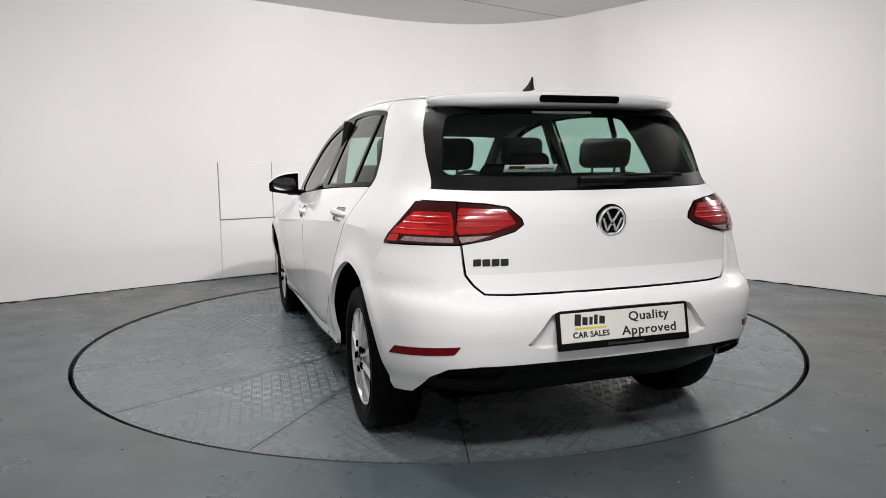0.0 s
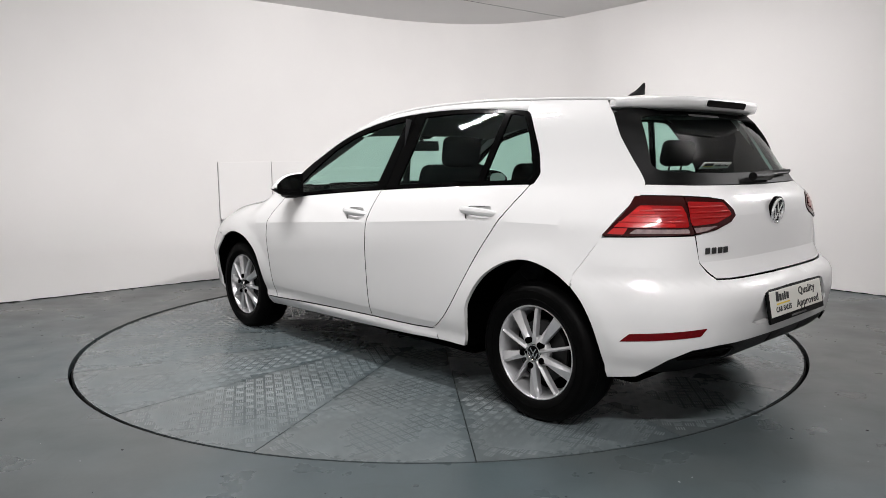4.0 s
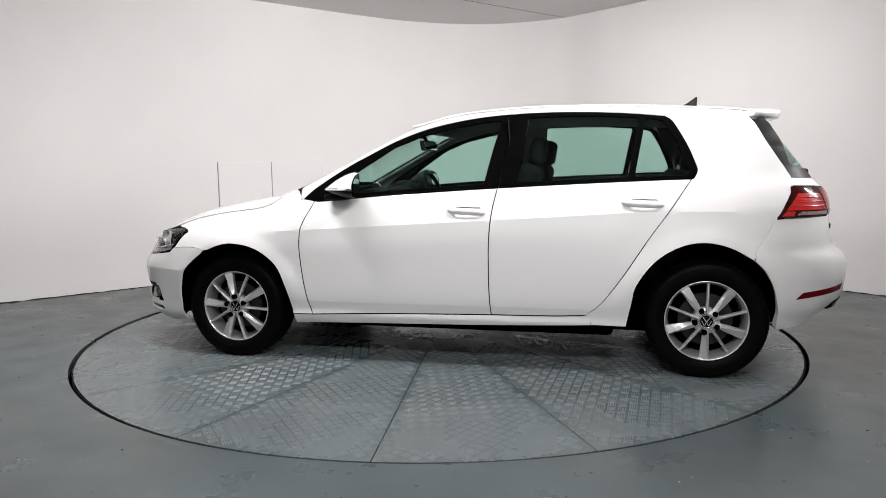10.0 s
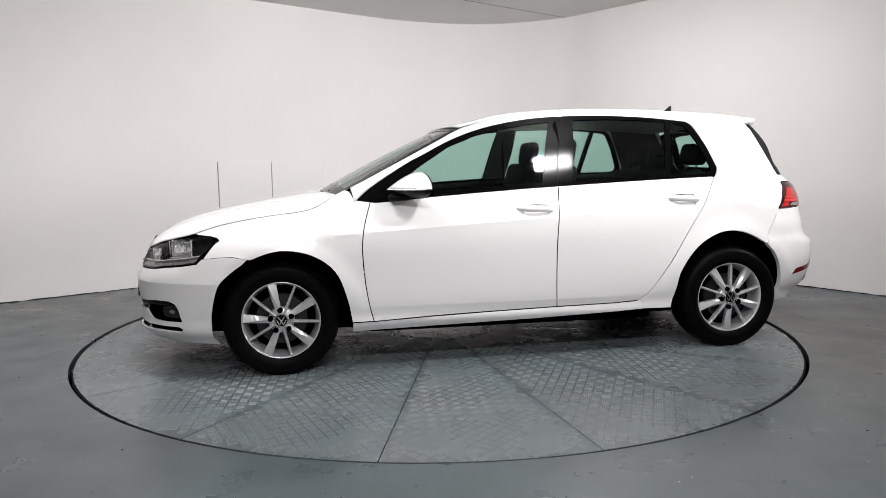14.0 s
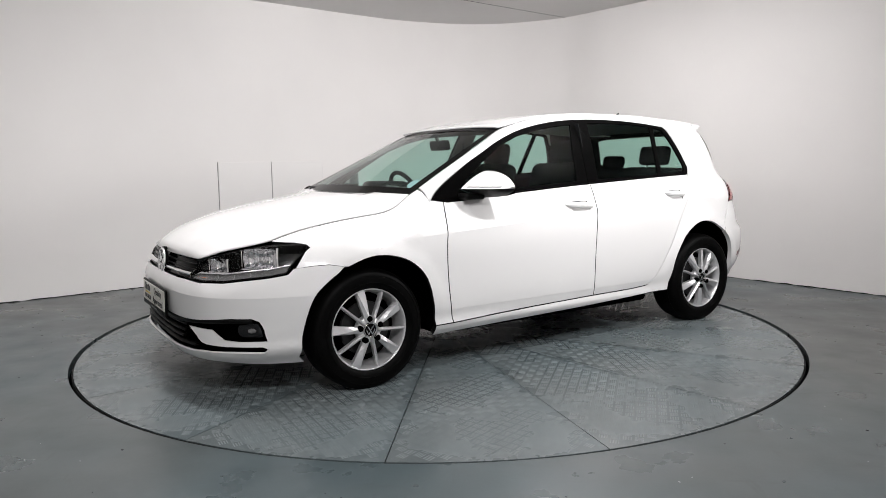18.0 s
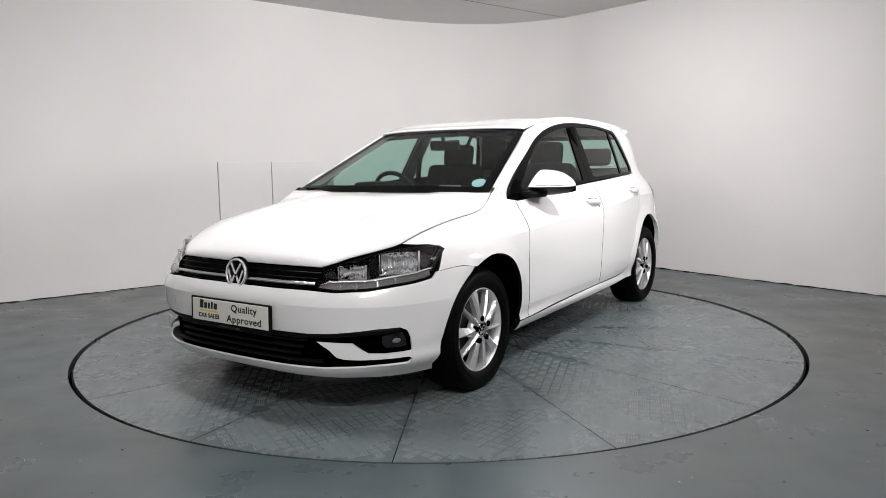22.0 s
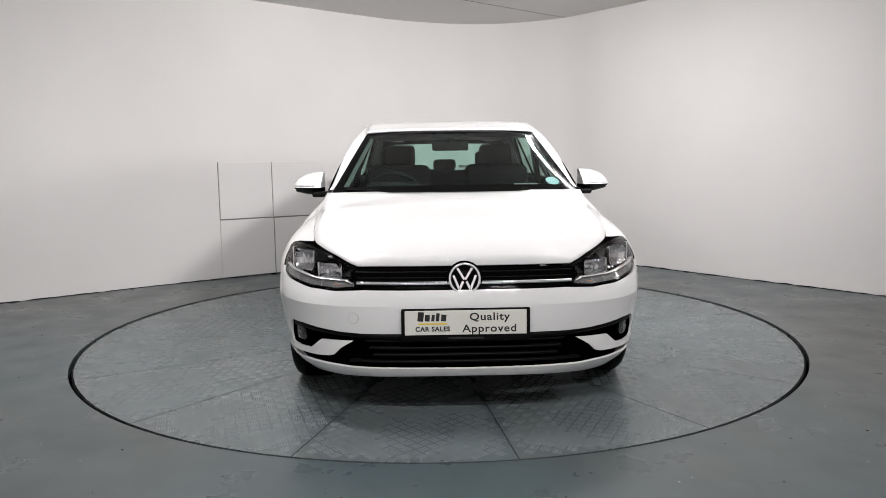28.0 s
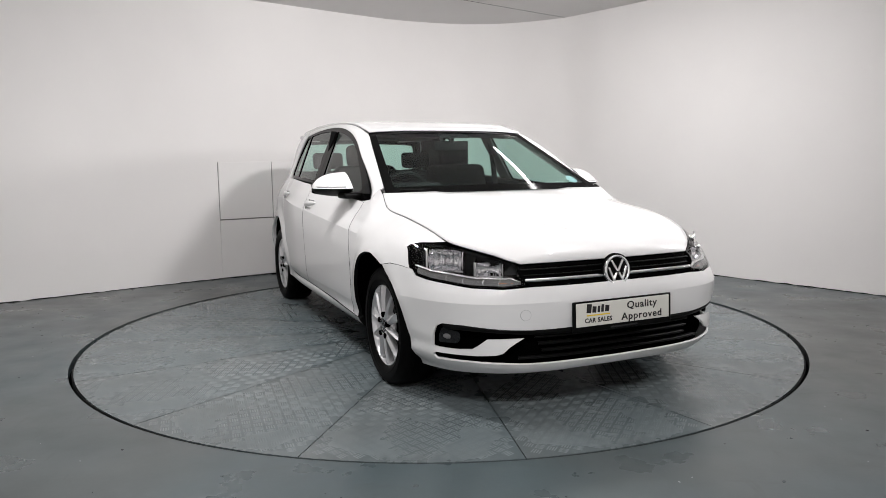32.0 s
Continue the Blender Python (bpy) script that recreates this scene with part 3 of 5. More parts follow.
def dish(hx, hz):
    """The outline of the hollow behind a door handle."""
    return rounded([(hx - .072, hz - .040), (hx + .060, hz - .038), (hx + .072, hz - .010), (hx + .066, hz + .022), (hx - .070, hz + .024), (hx - .080, hz - .008)], .03, 4)


HANDLES = ((-.083, .853), (-.988, .890))


def shift(pts, dx=0.0, dz=0.0):
    return [(p[0] + dx, p[1] + dz) for p in pts]


def belt_between(x0, x1):
    xs, zs = [p[0] for p in reversed(BELT)], [p[1] for p in reversed(BELT)]
    return [(x, float(np.interp(x, xs, zs)) - .004) for x in np.linspace(x0, x1, 8)]


def belt_z(x):
    return float(np.interp(x, [p[0] for p in reversed(BELT)], [p[1] for p in reversed(BELT)]))


# windscreen: v runs up from the scuttle, u across


def screen_at(u, v, inset=0.0):
    ye = .704 + (.553 - .704) * v
    xe, xc = .995 + (.275 - .995) * v, 1.075 + (.325 - 1.075) * v
    ze, zc = .944 + (1.308 - .944) * v, .948 + (1.323 - .948) * v + .013 * math.sin(math.pi * v)
    a = abs(u)
    return Vector((xc + (xe - xc) * a ** 2.3 - inset * .5, ye * u, zc + (ze - zc) * a ** 2.3 - inset))


fold_low = [(x, .342) for x in np.linspace(.90, -.80, 60)]
crease = [(x, CREASE - .055 * min(max(x, -1.0), 1.0)) for x in np.linspace(1.25, -1.45, 90)]
for s in (1, -1):
    side = (0, s, 0)
    def flare(x, z):
        """The flared lip round the wheel arches."""
        cx, cz, r = (1.30, .285, .385) if x > 0 else (-1.295, .300, .398)
        d = math.hypot(x - cx, z - cz)
        return .0045 * (1 - smooth01(r + .040, r + .062, d)) * (1 - smooth01(1.36, 1.47, abs(x)))
    fl = lambda x, z: Vector((x, s * (half(x, z) + flare(x, z)), z))
    # front wing
    top = [(x, wing_top(x)) for x in np.linspace(.955, 1.745, 17)]
    outline = shift(F_SEAM, GAP) + [(.937, .268)] + [p for p in F_ARCH if p[0] < 1.46] + [(1.466, .630), (1.54, .6445), (1.62, .6415), (1.688, .634), (1.660, .672), (1.632, .706), (1.605, .724), (1.618, .738), (1.66, .7465), (1.70, .7475)] + list(reversed(top)) + [(.93, .960), (.905, .915)]
    panel("front_wing", outline, fl, PAINT, car, .03, .02, out=side, lines=[[p for p in crease if p[0] < 1.05]], rim_shade=BLACK)
    # doors
    outline = shift(F_SEAM, -GAP) + [(.53, .281), (.219, .290)] + shift(list(reversed(B_SEAM)), GAP, .0) + belt_between(-.225, .80)
    front_door = panel("front_door", outline, fl, PAINT, car, .030, .02, [dish(*HANDLES[0])], out=side, lines=[crease, fold_low], rim_shade=BLACK)
    outline = shift(B_SEAM, -GAP) + shift(R_SEAM, GAP) + belt_between(-1.20, -.245)
    rear_door = panel("rear_door", outline, fl, PAINT, car, .030, .02, [dish(*HANDLES[1])], out=side, lines=[crease, fold_low], rim_shade=BLACK)
    # sill under the doors
    outline = [(.932, .262), (.820, .2615), (.53, .2745), (.219, .2835), (-.211, .2935), (-.559, .2985), (-.680, .304), (-.720, .312), (-.735, .258), (-.529, .250), (-.092, .234), (.532, .219), (.932, .207)]
    panel("sill", outline, fl, PAINT, car, .016, .03, out=side, rim_shade=BLACK)
    # rear quarter with the thick pillar
    edge = [(-1.630, .812), (-1.680, .895), (-1.722, .968), (-1.726, .990), (-1.718, 1.020), (-1.690, 1.065), (-1.655, 1.115), (-1.595, 1.205), (-1.545, 1.295), (-1.515, 1.330)]
    xs = np.linspace(-1.49, -1.10, 9)
    outline = shift(list(reversed(R_SEAM)), -GAP) + [(-.715, .312), (-.738, .259)] + [p for p in R_ARCH if p[0] > -1.53] + [(-1.520, .6125), (-1.531, .663), (-1.578, .735)] + edge + [(x, roof_rail(x)) for x in xs] + shift(DLO_REAR, -.002)
    panel("rear_quarter", outline, fl, PAINT, car, .03, .02, out=side, lines=[crease])
    panel("seam_backing", [(-1.49, .645), (-1.50, .73), (-1.57, .79), (-1.62, .79), (-1.60, .70), (-1.57, .60), (-1.545, .607)], flank_at(s, -.005), PAINT, car, .03, 0, out=side)
    # pillar and roof rail over the windows
    ups = [.10, .21, .42, .61, .81, .985]
    low = [(.905, .903), (.828, .972), (.678, 1.070), (.522, 1.158), (.364, 1.238), (.204, 1.297), (.043, 1.334), (-.119, 1.358), (-.280, 1.371), (-.442, 1.376), (-.603, 1.375), (-.763, 1.369), (-.922, 1.358), (-1.10, 1.340)]
    high = [screen_at(1, v) for v in ups] + [Vector((x, rail_half(x), roof_rail(x))) for x in (.09, -.08, -.26, -.43, -.60, -.763, -.922, -1.10)]
    rows = []
    for (x, z), h in zip(low, high):
        a = Vector((x, half(x, z), z))
        mid = (a + h) / 2 + Vector((0, .008, .010)) * min((a - h).length / .10, 1)
        q = [(a * (1 - t) ** 2 + (mid * 2 - (a + h) / 2) * 2 * t * (1 - t) + h * t * t) for t in np.linspace(0, 1, 7)]
        rows.append([Vector((p.x, s * p.y, p.z)) for p in q])
    fine = []
    for j in range(7):
        fine.append([Vector(p) for p in curve([r[j] for r in rows], 5)])
    loft("roof_rail", list(zip(*fine)), PAINT, car, flip=(s > 0), thick=.012)

    # window frames, panes: one smooth sheet through the flank
    def pane_at(out):
        return lambda x, z: Vector((x, s * (1.3844 + .02087 * x - .63268 * z - .14155 * x * x - .16703 * x * z + .04494 * z * z + .02384 * x ** 3 + .12637 * x * x * z + .11628 * x * z * z - .006 - .0975 * max(1.37 - z, 0) + out), z))
    fr = pane_at(-.001)
    g1 = rounded([(.705, .968), (.62, 1.036), (.521, 1.104), (.364, 1.202), (.205, 1.264), (.044, 1.301), (-.10, 1.325), (-.240, 1.340), (-.200, 1.195), (-.157, .992), (.21, .971), (.488, .951), (.640, .941)], .012, 3)
    g2 = rounded([(-.335, .999), (-.372, 1.20), (-.384, 1.350), (-.60, 1.354), (-.80, 1.349), (-.968, 1.336), (-.940, 1.19), (-.910, 1.020), (-.60, 1.011)], .010, 3)
    g3 = rounded([(-.946, 1.024), (-1.002, 1.334), (-1.090, 1.317), (-1.150, 1.222), (-1.212, 1.085), (-1.219, 1.052), (-1.200, 1.030)], .015, 3)
    outl = [p for p in DLO_TOP if p[0] > -.300] + [(-.303, 1.370), (-.270, 1.200), (-.240, .977)] + [(x, belt_z(x)) for x in np.linspace(-.2, .86, 10)]
    panel("window_frame", outl, fr, GLOSS_BLACK, front_door, .035, .012, [g1], "gloss black frame", side)
    outl = [(-.244, .977), (-.274, 1.200), (-.307, 1.370)] + [p for p in DLO_TOP if p[0] < -.31][:-1] + DLO_REAR + [(x, belt_z(x)) for x in np.linspace(-1.2, -.29, 10)]
    panel("window_frame", outl, fr, GLOSS_BLACK, rear_door, .035, .012, [g2, g3], "gloss black frame", side)
    gl = pane_at(-.007)
    for g, d in ((g1, front_door), (g2, rear_door), (g3, rear_door)):
        p = panel("pane", g, gl, GLASS, d, .06, 0, label="green tinted glass", out=side)
    # handles
    for (hx, hz), d in zip(HANDLES, (front_door, rear_door)):
        y = half(hx, hz)
        rows = []
        for t in np.linspace(-1, 1, 13):
            w = .017 * (1 - abs(t) ** 4) ** .5 + .001
            lift = .034 * (1 - t ** 4) ** .6
            x = hx - .112 * t
            yy = half(x, hz)
            ring_ = []
            for k in range(9):
                a = 2 * math.pi * k / 8
                ring_.append((x, s * (yy - .012 + lift + .008 * math.cos(a)), hz + .012 * t * -1 * .6 + w * math.sin(a)))
            rows.append(ring_)
        loft("handle", rows, PAINT, d, flip=(s < 0))
        hollow = lambda x, z: Vector((x, s * (half(x, z) - .024 * max(1 - ((x - hx + .004) / .0745) ** 2, 0) ** .6 * max(1 - ((z - hz + .008) / .0318) ** 2, 0) ** .6), z))
        panel("handle_recess", dish(hx, hz), hollow, PAINT, d, .009, 0, out=side)
    # mirror
    def shell(u, top, zb, xb0, d0, h0):
        """One slice across the mirror at u from the door outwards: round in front, flat behind."""
        cap = (1 - u ** 5) ** .5
        y = .778 + .027 + .190 * u
        xb, d, h = xb0 - .022 * u, d0 * (1 - .30 * u * u) * (.18 + .82 * cap), h0 * (1 - .38 * u * u) * (.12 + .88 * cap)
        pts = [(xb + d * k, zb + top * h * (1 - k ** 1.55)) for k in (1, .97, .92, .84, .72, .58, .42, .26, .12, 0)]
        pts += [(xb - .014, zb + top * h * .93), (xb - .020, zb + top * h * .75), (xb - .020, zb)]
        return [(x, s * y, z) for x, z in pts + [pts[0]]]
    us = list(np.linspace(0, .8, 8)) + [.87, .92, .96, .985, 1.0]
    mir = loft("door_mirror", [shell(u, 1, .972, .556, .175, .094) for u in us], PAINT, front_door, "white mirror shell", flip=(s > 0))
    loft("mirror_base", [shell(u, -1, .970, .558, .168, .050) for u in us], BLACK, mir, "black plastic lower shell", flip=(s < 0))
    part("mirror_foot", box(.115, .12, .034, (.665, s * .805, .930), .014, 3, (0, 0, s * -8)), BLACK, mir, "black plastic foot", True)
    loft("bezel", [[(.534 - .022 * u, s * (.778 + .027 + .190 * u), z) for z in (.925 + .02 * u ** 3, .965, 1.0, .972 + .086 * (1 - .38 * u * u) * (.12 + .88 * (1 - u ** 5) ** .5))] for u in us], GLOSS_BLACK, mir, "black surround", flip=(s > 0))
    vs = [(.530 - .022 * u, s * (.778 + .027 + .190 * u), .990 + .042 * math.sin(a)) for a, u in [(2 * math.pi * q / 24, .48 + .40 * math.copysign(abs(math.cos(2 * math.pi * q / 24)) ** .7, math.cos(2 * math.pi * q / 24))) for q in range(24)]]
    from_data("mirror_glass", vs, [tuple(range(24))], CHROME, mir, "mirror glass", False, flip=(s > 0))
    def strip_x(u, dz):
        cap = (1 - u ** 5) ** .5
        h = .094 * (1 - .38 * u * u) * (.12 + .88 * cap)
        return .556 - .022 * u + .175 * (1 - .30 * u * u) * (.18 + .82 * cap) * max(1 - dz / h, 0) ** (1 / 1.55)
    loft("indicator", [[(strip_x(u, dz) + o, s * (.778 + .027 + .19 * u), .972 + dz) for dz, o in ((.006, -.002), (.006, .0025), (.013, .0025), (.013, -.002))] for u in np.linspace(.20, .95, 14)], REFLECTOR, mir, "clear indicator strip", flip=(s < 0))

    # wheel arch liners
    lip = lambda x, z: half(x, z) - .010
    for name, wx, arch, r in (("front", 1.305, F_ARCH, .375), ("rear", -1.30, R_ARCH, .395)):
        rows = []
        for k in (0, .15, .5, 1):
            row = []
            for a in np.linspace(radians(-8), radians(188), 30):
                x, z = wx + (r + .004) * math.cos(a), .30 + r * math.sin(a)
                y = lip(x, max(z, .2))
                row.append((x, s * (y + (.55 - y) * k), z))
            rows.append(row)
        loft("arch_liner", rows, VOID, car, flip=(s > 0))
        vs = [(wx + (r + .004) * math.cos(a), s * .55, .30 + r * math.sin(a)) for a in np.linspace(radians(-8), radians(188), 30)]
        from_data("arch_wall", vs, [tuple(range(30))], VOID, car, "", False)

# bonnet
rows = []
for t in np.linspace(0, 1, 26):
    xe = 1.005 + (2.028 - 1.005) * t
    xc = 1.082 + (2.074 - 1.082) * t
    ze = wing_top(xe) + .001
    ye = half(xe, ze) - .0018
    zc = spl((1.06, 1.2, 1.4, 1.6, 1.75, 1.86, 1.95, 2.02, 2.074), (.944, .928, .897, .862, .832, .800, .764, .724, .669))(xc)
    row = []
    for u in np.linspace(-1, 1, 41):
        a = abs(u)
        crease = .006 * smooth01(.50, .60, a) * (1 - smooth01(.6, 1.0, a)) * (1 - t) ** .3
        row.append(Vector((xc + (xe - xc) * a ** 2.2, ye * u, zc + (ze - zc) * a ** 2.6 + crease)))
    rows.append(row)
loft("bonnet", rows, PAINT, car, thick=.006)
for s in (1, -1):
    gut = []
    for x in np.linspace(1.0, 1.70, 20):
        z = wing_top(x)
        gut.append([Vector((x, s * (half(x, z) + dy), z - dz)) for dy, dz in ((-.035, .010), (-.012, .007), (.0, .009), (.004, .03))])
    loft("bonnet_gutter", gut, PAINT, car, flip=(s > 0))

# roof and spoiler
rows = []
for x in np.linspace(.300, -1.50, 40):
    xe = min(x, .29)
    yr, zr, zc = rail_half(xe) - .002, roof_rail(xe), roof_line(x) + .003 * smooth01(.2, .3, x)
    row = []
    for u in np.linspace(-1, 1, 33):
        a = abs(u)
        row.append(Vector((x + (.29 - x if x > .29 else 0) * a ** 2 + .026 * smooth01(.15, .30, x) * (1 - a * a), yr * u, zc + (zr - zc) * a ** 4)))
    rows.append(row)
loft("roof", rows, PAINT, car, flip=True, thick=.012)
for_sp = []
for t in np.linspace(0, 1, 10):
    row = []
    for u in np.linspace(-1, 1, 33):
        a = abs(u)
        x0, x1 = -1.50, -1.735 + .19 * a ** 4
        y0, y1 = (rail_half(-1.5)), .565
        x = x0 + (x1 - x0) * t
        z0 = roof_line(x0) + (roof_rail(x0) - roof_line(x0)) * a ** 4
        z1 = 1.366 - .014 * a ** 3
        row.append(Vector((x, (y0 + (y1 - y0) * t) * u, z0 + (z1 - z0) * t + .004 * math.sin(math.pi * t))))
    for_sp.append(row)
edge = for_sp[-1]
for t in (.25, .5, .75, 1.0):
    # the lip turns down and runs forward to the glass
    for_sp.append([Vector((p.x + (.012 if t < .8 else .075) * t, p.y * (1 - .02 * t), p.z - .042 * t * (1 - .55 * abs(p.y / .565) ** 5))) for p in edge])
for_sp_caps = [[r[0] for r in for_sp], [r[-1] for r in for_sp]]
spoiler = loft("roof_spoiler", for_sp, PAINT, car, flip=True, thick=.008)
for k, cap in enumerate(for_sp_caps):
    from_data("spoiler_end", cap + [Vector((-1.49, cap[0].y, 1.335))], [tuple(range(len(cap) + 1))], PAINT, spoiler, "", False)
panel("brake_lamp", rounded([(-.175, 1.333), (.175, 1.333), (.175, 1.360), (-.175, 1.360)], .012, 4), lambda y, z: Vector((-1.7475 + .19 * (abs(y) / .565) ** 4 + (1.366 - z) * .28, y, z)), GLOSS_BLACK, spoiler, .03, .003, label="dark high brake lamp", out=(-1, 0, 0))

# windscreen with a black band
NU, NV = 40, 24
loft("windscreen", [[screen_at(u, v) for u in np.linspace(-1, 1, NU + 1)] for v in np.linspace(0, 1, NV + 1)], SCREEN, car, "green tinted windscreen", flip=True)
for u0, u1, v0, v1 in ((-1, -.925, 0, 1), (.925, 1, 0, 1), (-.925, .925, 0, .085), (-.925, .925, .955, 1)):
    loft("screen_band", [[screen_at(u, v, -.0022) for u in np.linspace(u0, u1, 5 if abs(u1 - u0) < .2 else 31)] for v in np.linspace(v0, v1, 4 if v1 - v0 < .2 else 25)], GLOSS_BLACK, car, "black painted edge of the windscreen", flip=True)
panel("sensor_shade", rounded([(-.19, .88), (.19, .88), (.22, .96), (-.22, .96)], .02, 3), lambda u, v: screen_at(u, v, .008), TRIM, car, .06, 0, (), "dark shade behind the mirror", (1, 0, 1))

FOG = mat("fog_glass", (.008, .008, .009), .08, coat=.5, spec=.2)
# front bumper, with the opening for grille and fog lamps
arch_l = [(lf(x, z), z) for x, z in F_ARCH if x > 1.475]
lamp_low = [(.43, .572), (.56, .565), (.70, .569), (.80, .582), (.90, .592), (.985, .606)]
outline = mirror([(0, .571), (.25, .571)] + lamp_low + [(1.005, .632), (1.10, .640), (1.165, .641), (lf(1.468, .629), .629)] + arch_l + [(1.06, .165), (.85, .172), (.69, .183), (.45, .190), (.25, .193), (0, .194)])
half_hole = [(0, .386), (.30, .386), (.444, .386), (.548, .391), (.669, .402), (.745, .409), (.85, .409), (.882, .394), (.905, .355), (.930, .297), (.80, .298), (.725, .304), (.695, .320), (.645, .350), (.484, .354), (.553, .318), (.590, .288), (.62, .280), (.69, .276), (.80, .274), (.905, .272), (.93, .260), (.915, .238), (.757, .243), (.61, .240), (.50, .235), (.275, .234), (0, .232)]
hole = mirror(half_hole)
ridge = lambda l, z: .005 * float(np.interp(z, [.435, .505, .565], [0, 1, 0])) * smooth01(.34, .62, abs(l))
bump_f = panel("front_bumper", outline, lambda l, z: wrap_f(l, z, ridge(l, z)), PAINT, car, .026, .010, [hole], out=(1, 0, 0), lines=[[(-1.15, .505), (-.3, .505)], [(.3, .505), (1.15, .505)]])
inner_box = mirror([(0, .41), (.60, .41), (.86, .425), (.95, .35), (.95, .235), (.6, .225), (0, .215)])
panel("grille_back", inner_box, lambda l, z: wrap_f(l, z, -.05), VOID, bump_f, .05, 0, out=(1, 0, 0))
for z in (.262, .292, .322, .352):
    w = .40 + (z - .262) * .4 if z > .28 else .52
    loft("grille_bar", [[wrap_f(l, z + dz, o) for l in np.linspace(-w, w, 41)] for dz, o in ((-.005, -.04), (-.005, -.014), (.005, -.012), (.005, -.04))], BLACK, bump_f)
loft("grille_blade", [[wrap_f(l, .386 + .024 * smooth01(.3, .8, abs(l)) + dz, o) for l in np.linspace(-.85, .85, 61)] for dz, o in ((-.030, -.03), (-.026, -.006), (-.003, -.002), (0, -.02))], BLACK, bump_f, "black plastic blade")
for s in (1, -1):
    fog = panel("fog_lamp", rounded([(.770, .372), (.862, .384), (.884, .350), (.900, .314), (.800, .318), (.776, .335)], .012, 3), lambda l, z: wrap_f(s * l, z, -.022), FOG, bump_f, .02, .012, label="dark glossy fog lamp", out=(1, s * .5, 0))
    p = wrap_f(s * .835, .347, -.020)
    vs, fs = lathe([(0, .004), (.010, .003), (.020, -.003), (.023, -.010)], 20, "x")
    o = from_data("reflector", vs, fs, LAMP_BAND, fog, "grey reflector behind the fog lens")
    o.matrix_basis = pose(p.x, p.y, p.z, 0, 0, s * 45) @ Matrix.Diagonal((.5, 1.1, .55, 1))
# lower lip, thin white sill under the bumper is part of it; black skirt below
loft("lower_skirt", [[wrap_f(l, z, o) for l in np.linspace(-1.0, 1.0, 61)] for z, o in ((.205, -.03), (.165, -.05), (.150, -.12))], BLACK, car, "black plastic skirt")
pt = wrap_f(-.475, .455, .002)
vs, fs = lathe([(.0225, .0008), (.0238, .0012), (.0245, -.001)], 32, "x")
o = from_data("towing_cap", vs, fs, mat("cap_line", (.45, .45, .45), .4), bump_f, "round towing eye cover")
o.matrix_basis = pose(pt.x, pt.y, pt.z, 0, 0, -15)

# grille between the headlamps
gp = mirror([(0, .661), (.30, .661), (.515, .657), (.455, .602), (.435, .5745), (.25, .5745), (0, .5745)])
gr = panel("upper_grille", gp, lambda l, z: wrap_f(l, z, -.018), GLOSS_BLACK, car, .03, .01, label="gloss black upper grille", out=(1, 0, 0))
for z0, z1, o, m, w in ((.640, .646, -.010, BLACK, .48), (.617, .621, -.010, BLACK, .46), (.594, .606, .004, CHROME, .455)):
    loft("chrome_strip" if m == CHROME else "grille_slat", [[wrap_f(l, z, q) for l in np.linspace(-w, w, 41)] for z, q in ((z0, -.018), (z0, o), (z1, o - .002), (z1, -.018))], m, gr, "bright chrome strip" if m == CHROME else "", flip=True)

